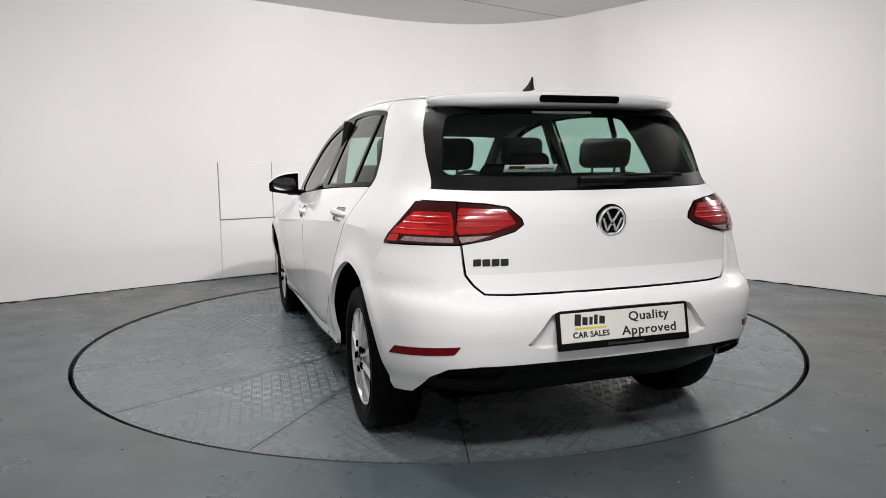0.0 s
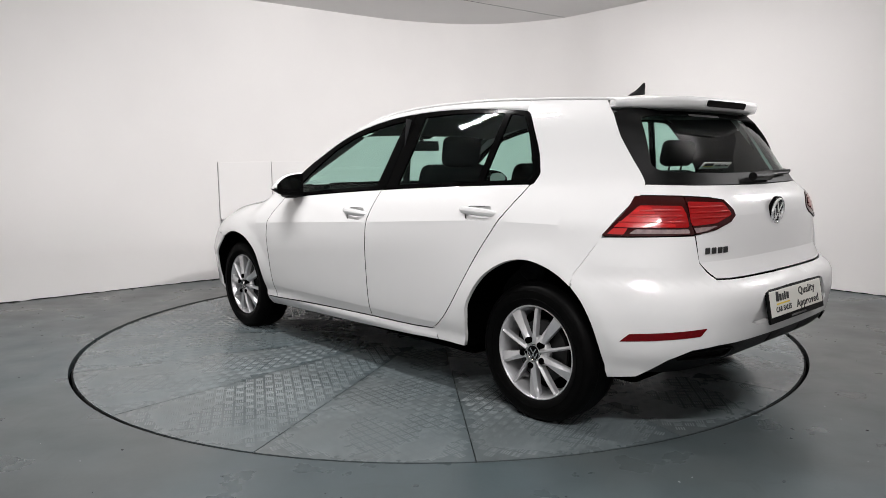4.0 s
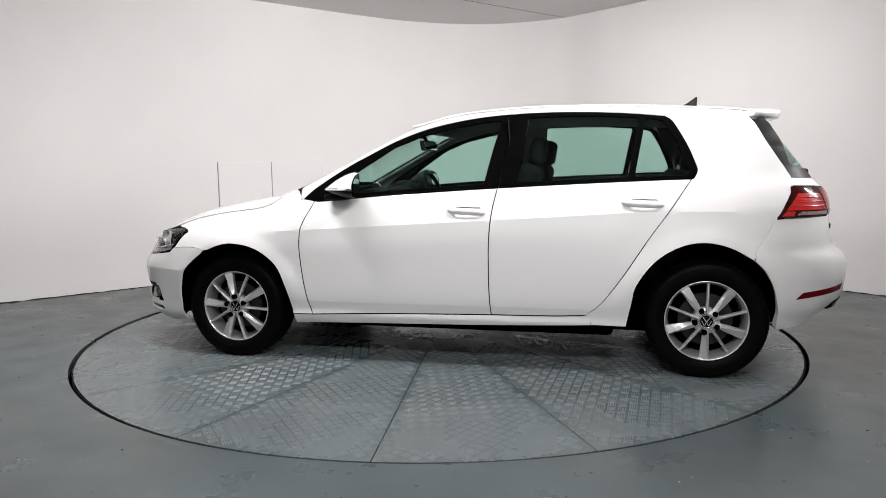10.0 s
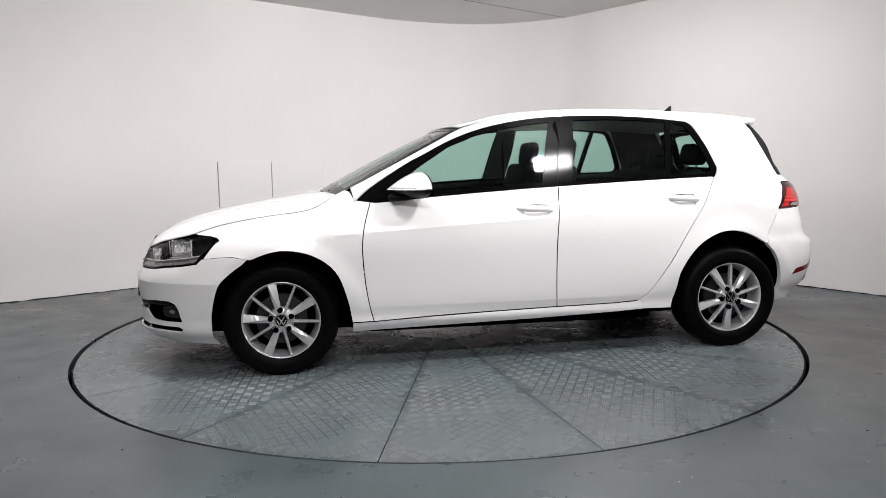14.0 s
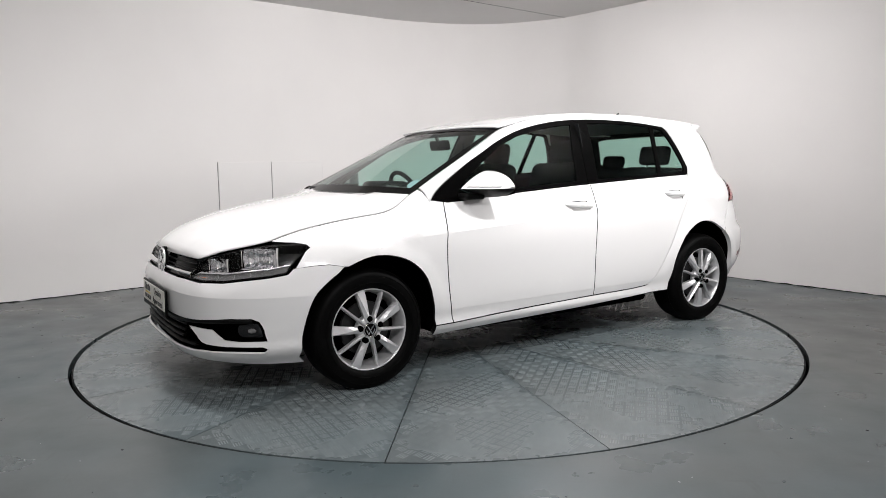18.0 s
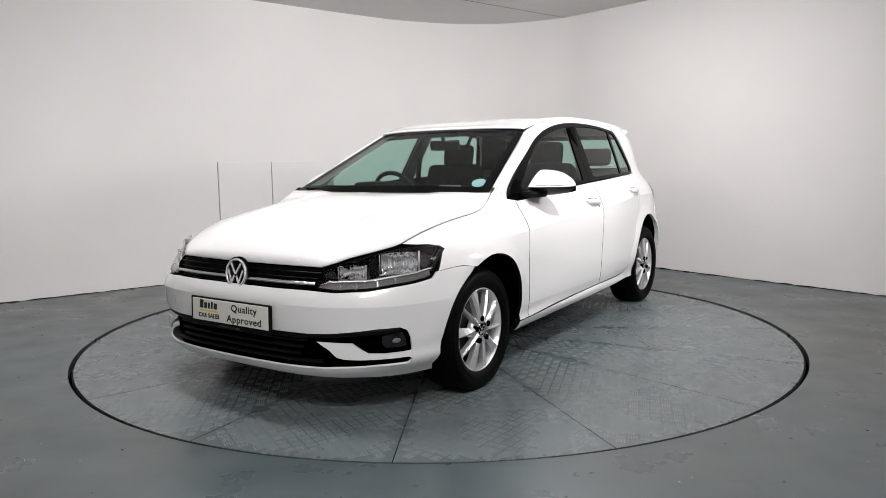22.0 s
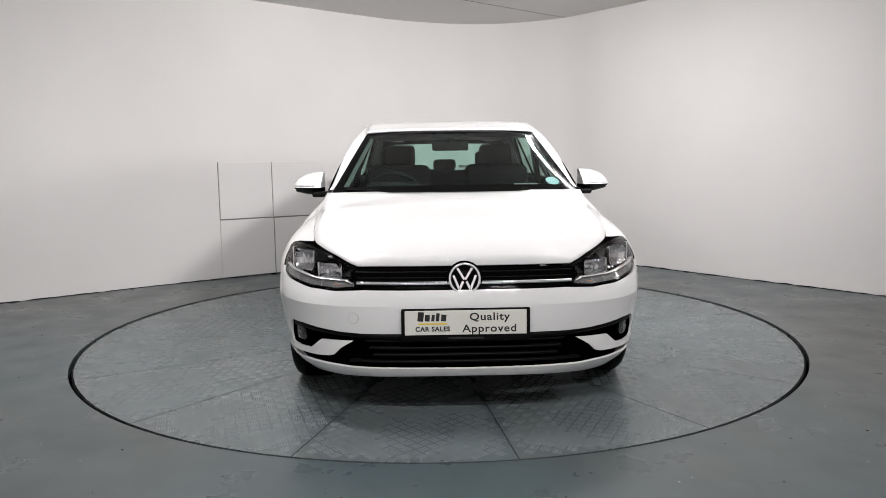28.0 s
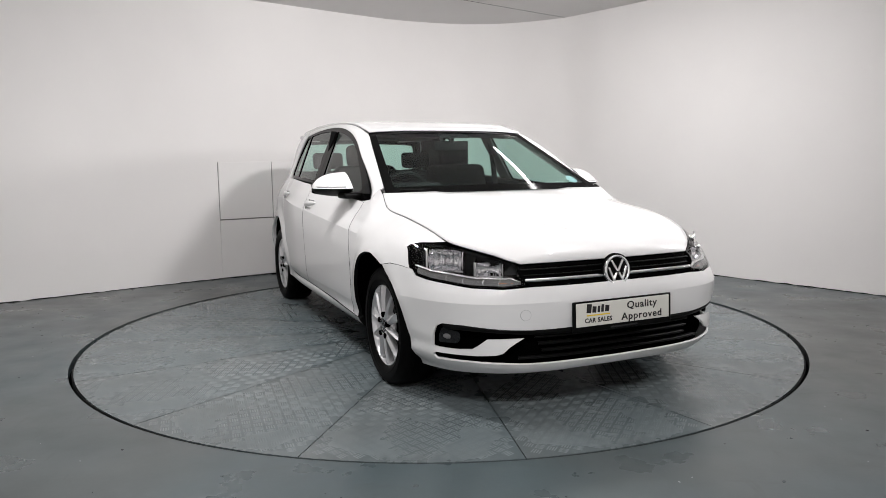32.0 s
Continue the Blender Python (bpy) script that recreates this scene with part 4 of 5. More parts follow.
# headlamps
HEAD = [(.452, .580), (.56, .570), (.70, .574), (.80, .587), (.90, .597), (.978, .612), (1.003, .660), (1.030, .704), (1.034, .716), (1.004, .740), (.94, .742), (.86, .738), (.78, .722), (.72, .709), (.63, .684), (.53, .657), (.468, .612)]
for s in (1, -1):
    hd = rounded(HEAD, .01, 3)
    lampo = panel("headlamp", hd, lambda l, z: wrap_f(s * l, z, -.085), HOUSING, car, .03, 0, label="clear headlamp with a dark housing", out=(1, s * .5, 0))
    panel("lens", hd, lambda l, z: wrap_f(s * l, z, -.001), CLEAR, lampo, .03, 0, label="clear plastic lens", out=(1, s * .5, 0))
    # dark edge round the lens
    innr = rounded(inset(HEAD, .0075), .01, 3)
    panel("lens_edge", hd, lambda l, z: wrap_f(s * l, z, -.004), GLOSS_BLACK, lampo, .03, .08, [innr], out=(1, s * .5, 0))
    # light strip along the bottom
    low = lambda l: float(np.interp(l, [.452, .56, .70, .80, .90, .978], [.580, .570, .574, .587, .597, .612]))
    loft("lower_band", [[wrap_f(s * l, low(l) + dz * min(1, (l - .44) * 12), o) for l in np.linspace(.475, .972, 31)] for dz, o in ((.004, -.010), (.016, -.012), (.033, -.016), (.036, -.03))], LAMP_BAND, lampo, "smoked lower band", flip=(s > 0))
    loft("light_line", [[wrap_f(s * l, low(l) + dz * min(1, (l - .44) * 12), o) for l in np.linspace(.478, .985, 31)] for dz, o in ((.032, -.012), (.034, -.0075), (.0375, -.0075), (.0395, -.02))], REFLECTOR, lampo, "bright line above the band", flip=(s > 0))
    for l in (.585, .655, .735, .81):
        loft("band_mark", [[wrap_f(s * (l + dl + .006 * math.sin(math.pi * q)), low(l) + .006 + .024 * q, -.0085) for q in np.linspace(0, 1, 7)] for dl in (0, .0028)], REFLECTOR, lampo, "thin curved mark", flip=(s > 0))
    # dark bridge between the two bowls
    panel("bezel", rounded([(.715, .620), (.752, .632), (.770, .712), (.722, .700)], .006, 2), lambda l, z: wrap_f(s * l, z, -.022), GLOSS_BLACK, lampo, .03, .02, label="black bridge between the bowls", out=(1, s * .5, 0))
    panel("bezel", rounded([(.475, .622), (.585, .618), (.572, .664), (.530, .652)], .006, 2), lambda l, z: wrap_f(s * l, z, -.026), TRIM, lampo, .03, .02, label="dark inner corner", out=(1, s * .5, 0))
    for l0, z0, w, h in ((.655, .643, .057, .032), (.845, .677, .082, .048)):
        b = wrap_f(s * l0, z0, -.032)
        nrm = (wrap_f(s * l0 + .04, z0) - wrap_f(s * l0 - .04, z0)).cross(Vector((0, 0, 1)))
        ang = math.degrees(math.atan2(nrm.y, nrm.x))
        bm = bmesh.new()
        # a square bowl, open to the front, with upright flutes in its back
        grid, NB, MB = [], 45, 9
        for i in range(NB):
            u = -1 + 2 * i / (NB - 1)
            col = []
            for j in range(MB):
                v = -1 + 2 * j / (MB - 1)
                k = max(abs(u) ** 2.5, abs(v) ** 3)
                flute = .0048 * math.cos(u * math.pi * 6) * (1 - k)
                col.append(bm.verts.new((.016 - .050 * (1 - k) ** .6 + flute, w * u * (1 - .06 * v * v), h * v * (1 - .10 * u * u))))
            grid.append(col)
        for i in range(NB - 1):
            for j in range(MB - 1):
                bm.faces.new((grid[i][j], grid[i + 1][j], grid[i + 1][j + 1], grid[i][j + 1]))
        o = part("reflector_bowl", bm, BOWL, lampo, "square fluted chrome reflector", True)
        o.matrix_basis = pose(b.x, b.y, b.z, 0, 0, ang)
        part("bulb", box(.03, .024, .024, (-.012, 0, 0), .011, 3), CLEAR, o, "", True)
        # bright frame round the bowl, open at the top
        bm = box(.012, .010, h * 1.9, (.018, s * w * 1.06, .1 * h), .002)
        box(.012, .004, h * 1.6, (.016, -s * w * 1.06, 0), .001, bm=bm)
        box(.012, w * 2.2, .009, (.018, 0, -h * 1.02), .002, bm=bm)
        part("bowl_frame", bm, CHROME, o, "thin bright frame")
    o = panel("amber_lamp", rounded([(.50, .576), (.58, .573), (.60, .588), (.51, .590)], .006, 2), lambda l, z: wrap_f(s * l, z, -.012), AMBER, lampo, .03, 0, label="faint amber reflector", out=(1, s * .5, 0))


def emblem(at, turn, r, name):
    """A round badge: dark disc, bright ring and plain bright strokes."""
    vs, fs = lathe([(0, .004), (r * .86, .004), (r * .88, 0), (r * .88, -.012)], 40, "x")
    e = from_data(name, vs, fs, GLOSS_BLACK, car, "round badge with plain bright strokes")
    e.matrix_basis = at
    vs, fs = lathe([(r * .84, .004), (r * .87, .009), (r * .97, .009), (r, .004), (r, -.012)], 40, "x")
    from_data("badge_ring", vs, fs, REFLECTOR, e, "chrome ring")
    bm = bmesh.new()
    for y0, z0, y1, z1 in ((-.46, .66, -.02, -.06), (.46, .66, .02, -.06), (-.70, .22, -.34, -.66), (.70, .22, .34, -.66), (-.34, -.66, -.10, -.16), (.34, -.66, .10, -.16)):
        d = Vector((0, y1 - y0, z1 - z0)) * r
        box(.006, r * .15, d.length, (.006, (y0 + y1) / 2 * r, (z0 + z1) / 2 * r), .001, 1, (math.degrees(math.atan2(-d.y, d.z)), 0, 0), bm)
    part("badge_strokes", bm, REFLECTOR, e, "plain chrome strokes")
    vs, fs = lathe([(r * .99, -.006), (r * 1.10, .001), (r * 1.12, -.014)], 40, "x")
    from_data("badge_rim", vs, fs, GLOSS_BLACK, e)
    return e


emblem(pose(2.098, 0, .617, 0, -7, 0), 0, .069, "front_badge")
emblem(pose(-1.976, 0, .888, 0, 8, 180), 0, .055, "rear_badge")


def number_plate(name, m):
    """A show plate in a black holder, with plain bars where a brand stands."""
    h = part(name, box(.012, .545, .138, (0, 0, -.006), .006, 3), BLACK, car, "black plate holder", True)
    h.matrix_basis = m
    f = part("plate_face", box(.004, .515, .104, (.006, 0, .003), .0015, 1), PLATE, h, "cream show plate")
    for k, (dy, hh) in enumerate(((-.050, .040), (-.022, .028), (.002, .028), (.022, .034), (.047, .028))):
        part("brand_bar", box(.0012, (.025, .021, .013, .014, .022)[k], hh, (.0085, -.140 + dy, .010 + hh / 2), .0004, 1, (-6, 0, 0)), INK, h, "plain black bar")
    part("yellow_line", box(.0012, .125, .006, (.0085, -.140, -.001), .0004, 1), YELLOW, h, "yellow line")
    words("lettering", "CAR SALES", .028, pose(.0085, -.140, -.024, 90, 0, 90), INK, h, "small black words", .0009)
    words("lettering", "Quality", .045, pose(.0085, .100, .026, 90, 0, 90), INK, h, "black words", .0008, 1.16)
    words("lettering", "Approved", .045, pose(.0085, .100, -.024, 90, 0, 90), INK, h, "black words", .0008, 1.16)
    part("foot_bar", box(.001, .15, .008, (.0066, .0, -.0635), .0003, 1), HOUSING, h, "plain grey bar")


number_plate("front_plate", pose(2.146, 0, .436, 0, -2, 0))
number_plate("rear_plate", pose(-2.068, 0, .522, 0, -10, 180))

# ---- tail ----
gate = mirror([(0, 1.000), (0.3158, 1.002), (0.5788, 1.006), (0.7741, 1.012), (0.8112, .985), (0.829, .974), (0.656, .970), (0.53, .962), (0.444, .950), (0.3853, .910), (0.3727, .886), (0.4042, .862), (0.496, .836), (0.6038, .818), (0.5867, .715), (0.5555, .680), (0.5189, .652), (0.444, .6485), (0.231, .647), (0, .646)])
fold = lambda z: float(np.interp(z, [.66, .715, .885], [0, .011, 0]))
tg = panel("tailgate", gate, lambda l, z: wrap_r(l, z, -fold(z)), PAINT, car, .03, .02, out=(-1, 0, 0), lines=[[(-.62, .885), (.62, .885)], [(-.62, .715), (.62, .715)]], rim_shade=BLACK)
rear_glass_at = lambda o: (lambda y, z: Vector((rear_x(y, z) + o, y, z)))
gl_out = mirror([(0, 1.004), (.30, 1.006), (.55, 1.010), (.645, 1.018), (.637, 1.05), (.626, 1.115), (.610, 1.205), (.576, 1.300), (.545, 1.320), (.30, 1.336), (0, 1.340)])
gl_in = rounded(mirror([(0, 1.050), (.27, 1.052), (.45, 1.056), (.552, 1.063), (.574, 1.084), (.552, 1.20), (.521, 1.283), (.44, 1.297), (.2, 1.303), (0, 1.305)]), .02, 2)
rg = panel("rear_screen", gl_out, rear_glass_at(.004), BLACK, tg, .035, .01, [gl_in], "black edge of the rear window", (-1, 0, 0))
bowed = lambda y, z: Vector((rear_x(0, z) + (rear_x(.57, z) - rear_x(0, z)) * (abs(y) / .57) ** 4 + .005, y, z))
panel("pane", gl_in, bowed, GLASS, rg, .05, 0, label="tinted rear glass", out=(-1, 0, 0))
# wiper on the rear window
bm = tube(wrap_r(-.02, 1.035, .02), wrap_r(.02, 1.035, .035), .02, .018)
tube(wrap_r(0, 1.037, .03), wrap_r(-.36, 1.045, .022), .010, .006, 8, bm)
box(.012, .34, .014, tuple(wrap_r(-.22, 1.052, .014)), .003, 1, (0, 0, 4), bm)
part("rear_wiper", bm, BLACK, tg, "black wiper arm")
tilt = math.degrees(math.atan2(rear_x(0, 1.32) - rear_x(0, 1.306), .014))
part("sign_bar", box(.002, .265, .013, (rear_x(0, 1.303) - .005, .030, 1.303), .0005, 1, (0, tilt, 0)), PALE, rg, "plain white lettering bar")
# sticker inside the rear glass
st = wrap_r(.24, 1.083, -.012)
sk = part("window_sticker", box(.002, .205, .034, (0, 0, 0), .0005, 1), LABEL, rg, "white sticker on the rear glass")
sk.matrix_basis = pose(st.x, st.y, st.z, 0, 42, 180 - 5)
part("brand_bar", box(.001, .062, .014, (.0015, -.055, .006), .0003, 1), INK, sk)
part("yellow_line", box(.001, .062, .003, (.0015, -.055, -.005), .0003, 1), YELLOW, sk)
words("lettering", "Dublin & Cork", .016, pose(.0016, .042, 0, 90, 0, 90), INK, sk)

# model name: plain dark bar letters
for k in range(4):
    p = wrap_r(.547 - .034 * k, .757, .002 - fold(.757))
    part("model_bar", box(.005, .029, .025, tuple(p), .002, 1, (0, 0, -6)), INK, tg, "plain dark bar")

for s in (1, -1):
    T1 = [(0.6537, .965), (0.701, .967), (0.845, .970), (0.9009, .895), (0.9786, .816), (0.953, .8155), (0.78, .820), (0.61, .8225), (0.6353, .89)]
    T2 = [(0.6491, .965), (0.53, .957), (0.446, .945), (0.3906, .908), (0.3779, .886), (0.4095, .866), (0.498, .840), (0.6058, .8225), (0.6307, .89)]
    for outline, holder, nm in ((T1, car, "tail_lamp"), (T2, tg, "tail_lamp")):
        o = rounded(outline, .008, 3)
        tl = panel(nm, o, lambda l, z: wrap_r(s * l, z, .003), DARK_RED, holder, .03, .03, label="red and smoked tail lamp", out=(-1, s * .6, 0))
        if outline is T2:
            panel("red_lens", rounded([(.455, .940), (.642, .948), (.630, .875), (.620, .856), (.50, .862), (.405, .892)], .008, 2), lambda l, z: wrap_r(s * l, z, .0045), RED_DEEP, tl, .025, 0, label="clear red lens", out=(-1, s * .6, 0))
        if outline is T1:
            panel("red_lens", rounded([(0.6662, .932), (0.8340, .935), (0.8971, .878), (0.9300, .851), (0.633, .851), (0.648, .90)], .008, 2), lambda l, z: wrap_r(s * l, z, .0045), RED_DEEP, tl, .025, 0, label="deep red lens", out=(-1, s * .6, 0))
            panel("bright_lens", rounded([(.790, .930), (.832, .931), (.868, .902), (.772, .902)], .004, 2), lambda l, z: wrap_r(s * l, z, .0060), RED_LENS, tl, .025, 0, label="bright red lens", out=(-1, s * .6, 0))
            panel("bright_lens", rounded([(.760, .899), (.871, .899), (.926, .853), (.690, .853), (.695, .866), (.745, .868)], .004, 2), lambda l, z: wrap_r(s * l, z, .0060), RED_LENS, tl, .025, 0, label="bright red lens", out=(-1, s * .6, 0))
            panel("red_lens", rounded([(0.872, .848), (0.928, .848), (0.9540, .824), (0.889, .824)], .004, 2), lambda l, z: wrap_r(s * l, z, .0045), RED_LENS, tl, .02, 0, label="clear red lens", out=(-1, s * .6, 0))
            for z0, l0, l1 in ((.915, 0.673, 0.8334), (.893, 0.6645, 0.8723), (.871, 0.656, 0.9096)):
                loft("light_bar", [[wrap_r(s * l, z, q) for l in np.linspace(l0, l1, 15)] for z, q in ((z0 - .004, .0045), (z0 - .002, .007), (z0 + .002, .007), (z0 + .004, .0045))], RED_BAR, tl, "bright red light bar", flip=(s < 0))
            panel("white_lamp", rounded([(0.636, .844), (0.842, .845), (0.868, .828), (0.633, .828)], .005, 2), lambda l, z: wrap_r(s * l, z, .005), SMOKE, tl, .03, 0, label="smoked clear strip", out=(-1, s * .6, 0))
        else:
            for z0, l0, l1 in ((.925, 0.452, 0.6388), (.905, 0.421, 0.633), (.885, 0.442, 0.6238)):
                loft("light_bar", [[wrap_r(s * l, z, q) for l in np.linspace(l0, l1, 15)] for z, q in ((z0 - .004, .0045), (z0 - .002, .007), (z0 + .002, .007), (z0 + .004, .0045))], RED_BAR, tl, "bright red light bar", flip=(s < 0))
            panel("white_lamp", rounded([(0.492, .852), (0.6158, .848), (0.6048, .828), (0.5581, .834)], .005, 2), lambda l, z: wrap_r(s * l, z, .005), SMOKE, tl, .03, 0, label="smoked clear strip", out=(-1, s * .6, 0))

# rear bumper
arch_r = [(lr(x, z), z) for x, z in reversed(R_ARCH) if x < -1.535]
outline = mirror([(0, .640), (0.231, .641), (0.444, .6425), (0.5242, .646), (0.562, .676), (0.5937, .713), (0.6111, .816), (0.78, .814), (0.953, .8095), (0.9813, .808), (1.03, .735), (lr(-1.5345, .660), .660), (lr(-1.526, .610), .609)] + list(reversed(arch_r)) + [(0.915, .246), (0.811, .262), (0.742, .345), (0.667, .387), (0.5512, .401), (0.3437, .405), (0, .402)])
recess = mirror([(0, .590), (0.2631, .588), (0.2941, .578), (0.3406, .520), (0.384, .474), (0.3303, .458), (0, .455)])
shelf = lambda l, z: .009 * float(np.interp(z, [.60, .685, .72, .79], [0, 1, 1, 0])) * smooth01(.60, .72, abs(l)) * (1 - smooth01(1.0, 1.1, abs(l)))
bump_r = panel("rear_bumper", outline, lambda l, z: wrap_r(l, z, shelf(l, z)), PAINT, car, .028, .03, [recess], out=(-1, 0, 0), lines=[[(-1.02, .70), (-.62, .70)], [(.62, .70), (1.02, .70)]])
panel("plate_recess", mirror([(0, .60), (0.3096, .596), (0.413, .47), (0.3716, .445), (0, .44)]), lambda l, z: wrap_r(l, z, -.028), PAINT, bump_r, .04, 0, out=(-1, 0, 0))
diff = mirror([(0, .402), (0.3437, .405), (0.5512, .401), (0.667, .387), (0.742, .345), (0.811, .262), (0.816, .250), (0.5158, .245), (0, .245)])
panel("diffuser", diff, lambda l, z: wrap_r(l, z, -.006 - .9 * max(0, .355 - z)), BLACK, car, .04, .02, label="black plastic diffuser", out=(-1, 0, 0))
for s in (1, -1):
    panel("reflector", rounded([(0.9501, .412), (0.917, .446), (0.6224, .474), (0.6466, .443)], .006, 2), lambda l, z: wrap_r(s * l, z, .002), REAR_MARK, bump_r, .03, .006, label="narrow red reflector", out=(-1, s * .6, 0))
    o = rounded([(0.7156, .345), (0.6751, .372), (0.5158, .385), (0.4543, .380), (0.4851, .345)], .012, 3)
    c = Vector((0.5804, .365))
    panel("exhaust_trim", o, lambda l, z: wrap_r(s * l, z, .004), GLOSS_BLACK, bump_r, .03, .015, [[tuple(c + (Vector(p) - c) * .86) for p in o]], "dark trim", (-1, s * .3, 0))

# underside
bm = box(1.70, 1.44, .12, (.0, 0, .232), .03)
box(3.3, 1.10, .12, (0, 0, .225), .03, bm=bm)
box(.9, 1.05, .10, (1.55, 0, .225), .03, bm=bm)
box(.70, 1.05, .12, (-1.42, 0, .30), .03, bm=bm)
part("underbody", bm, VOID, car, "dark underbody")

# aerial
bm = bmesh.new()
sec = [(-1.275, 1.428, .022, .048), (-1.284, 1.438, .016, .038), (-1.298, 1.452, .008, .025), (-1.309, 1.468, .005, .015), (-1.317, 1.482, .003, .006)]
rws = [[bm.verts.new((x + b * math.cos(a), w * math.sin(a), z)) for a in [2 * math.pi * q / 12 for q in range(12)]] for x, z, w, b in sec]
for i in range(4):
    for q in range(12):
        bm.faces.new((rws[i][q], rws[i][(q + 1) % 12], rws[i + 1][(q + 1) % 12], rws[i + 1][q]))
bm.faces.new(rws[-1])
part("aerial", bm, BLACK, car, "black shark fin aerial", True)

# ---- wheels ----


def spoke(a0, wide):
    """One spoke as a solid bar from hub to rim: wide ones fan out, folded along a slanting ridge; narrow ones have a sharp back."""
    bm = bmesh.new()
    rws = []
    for t in np.linspace(0, 1, 7):
        r = .040 + .158 * t
        bow = .007 - .013 * t ** 2
        if wide:
            lo, hi, rg = -.013 - .013 * t, .013 + .012 * t, .010 - .030 * t
            prof = [(lo, -.012 * t - .002), (rg, .004), (hi, -.010 + .004 * t), (hi * .9, -.034), (lo * .9, -.034)]
        else:
            w = .0085 - .0015 * t
            prof = [(-w, -.006), (-.0015, .004), (.0015, .004), (w, -.006), (w * .8, -.032), (-w * .8, -.032)]
        rws.append([bm.verts.new((r, o + bow, q)) for q, o in prof])
    n = len(rws[0])
    for i in range(6):
        for j in range(n):
            bm.faces.new((rws[i][j], rws[i][(j + 1) % n], rws[i + 1][(j + 1) % n], rws[i + 1][j]))
    bm.faces.new(rws[-1])
    bmesh.ops.recalc_face_normals(bm, faces=bm.faces[:])
    bmesh.ops.rotate(bm, verts=bm.verts[:], cent=(0, 0, 0), matrix=Matrix.Rotation(a0, 3, "Y"))
    return bm


def wheel(x, s, turn):
    """A wheel whose outer face looks along +y before it is placed."""
    tv, tf = lathe([(.205, -.005), (.212, .004), (.235, .012), (.265, .014), (.286, .008), (.299, -.008), (.305, -.03), (.306, -.06), (.306, -.09), (.306, -.12), (.305, -.15), (.297, -.185), (.27, -.20), (.21, -.195)], 72)
    w = from_data("wheel", tv, tf, RUBBER, car, "black tyre on a silver ten-spoke alloy rim")
    w.matrix_basis = pose(x, s * (.840 if x > 0 else .804), .2915, 0, 0, 0 if s > 0 else 180)
    # sidewall lettering ridge and tread grooves
    tr = bmesh.new()
    for r in (.238, .272):
        vs, fs = lathe([(r - .0015, .012), (r, .0155), (r + .0015, .0125)], 64)
        vv = [tr.verts.new(v) for v in vs]
        for f in fs:
            tr.faces.new([vv[i] for i in f])
    part("sidewall_ridge", tr, RUBBER, w, "", True)
    gv = bmesh.new()
    for o in (-.045, -.085, -.125):
        vs, fs = lathe([(.3050, o - .004), (.3058, o - .004), (.3058, o + .004), (.3050, o + .004)], 64)
        vv = [gv.verts.new(v) for v in vs]
        for f in fs:
            gv.faces.new([vv[i] for i in f])
    part("tread_rib", gv, RUBBER, w, "", True)
    rv, rf = lathe([(.206, -.014), (.2075, -.004), (.206, -.001), (.202, -.001), (.200, -.004), (.190, -.030), (.183, -.060), (.178, -.12), (.190, -.17)], 72)
    rim = from_data("rim", rv, rf, ALLOY, w, "silver alloy rim")
    # brake disc, and a black disc standing in for shade inside the wheel
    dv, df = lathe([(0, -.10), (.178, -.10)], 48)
    from_data("wheel_shade_disc", dv, df, VOID, w, "", False)
    dv, df = lathe([(.06, -.055), (.135, -.055), (.137, -.07)], 48)
    from_data("brake_disc", dv, df, mat("cast_iron", (.02, .02, .02), .5, metal=.5), w, "grey brake disc", False)
    for k in range(5):
        a = radians(turn + 72 * k)
        o = part("spoke", spoke(a, True), ALLOY, w)
        o = part("spoke", spoke(a + radians(36), False), ALLOY, w)
    hv, hf = lathe([(.0, -.004), (.036, -.004), (.040, -.002), (.044, -.006), (.060, -.007), (.068, -.014), (.070, -.04)], 40)
    from_data("hub", hv, hf, ALLOY, w)
    for k in range(5):
        a = radians(turn + 72 * k - 8)
        lv, lfa = lathe([(0, .001), (.0135, .001), (.0145, -.002), (.0145, -.02)], 16)
        o = from_data("wheel_bolt", [(vx + .057 * math.cos(a), vy + .013, vz - .057 * math.sin(a)) for vx, vy, vz in lv], lfa, VOID, w, "dark bolt hole")
    cv, cf = lathe([(0, .003), (.034, .003), (.036, -.004)], 32)
    cap = from_data("hub_cap", cv, cf, GLOSS_BLACK, w, "round hub cap with plain bright strokes")
    cv, cf = lathe([(.031, .003), (.032, .0045), (.0345, .0045), (.036, .001)], 32)
    from_data("cap_ring", cv, cf, CHROME, cap)
    bm = bmesh.new()
    for x0, z0, x1, z1 in ((-.5, .6, 0, -.1), (.5, .6, 0, -.1), (-.7, .1, -.3, -.7), (.7, .1, .3, -.7), (-.3, -.7, 0, -.05), (.3, -.7, 0, -.05)):
        d = Vector((x1 - x0, 0, z1 - z0)) * .034
        box(.0045, .002, d.length, ((x0 + x1) / 2 * .034, .004, (z0 + z1) / 2 * .034), 0, 1, (0, math.degrees(math.atan2(d.x, d.z)), 0), bm)
    part("cap_strokes", bm, CHROME, cap)
    return w


wheel(1.31, 1, 67)
wheel(-1.31, 1, 16)
wheel(1.31, -1, 60)
wheel(-1.31, -1, 33)

# ---- cabin ----


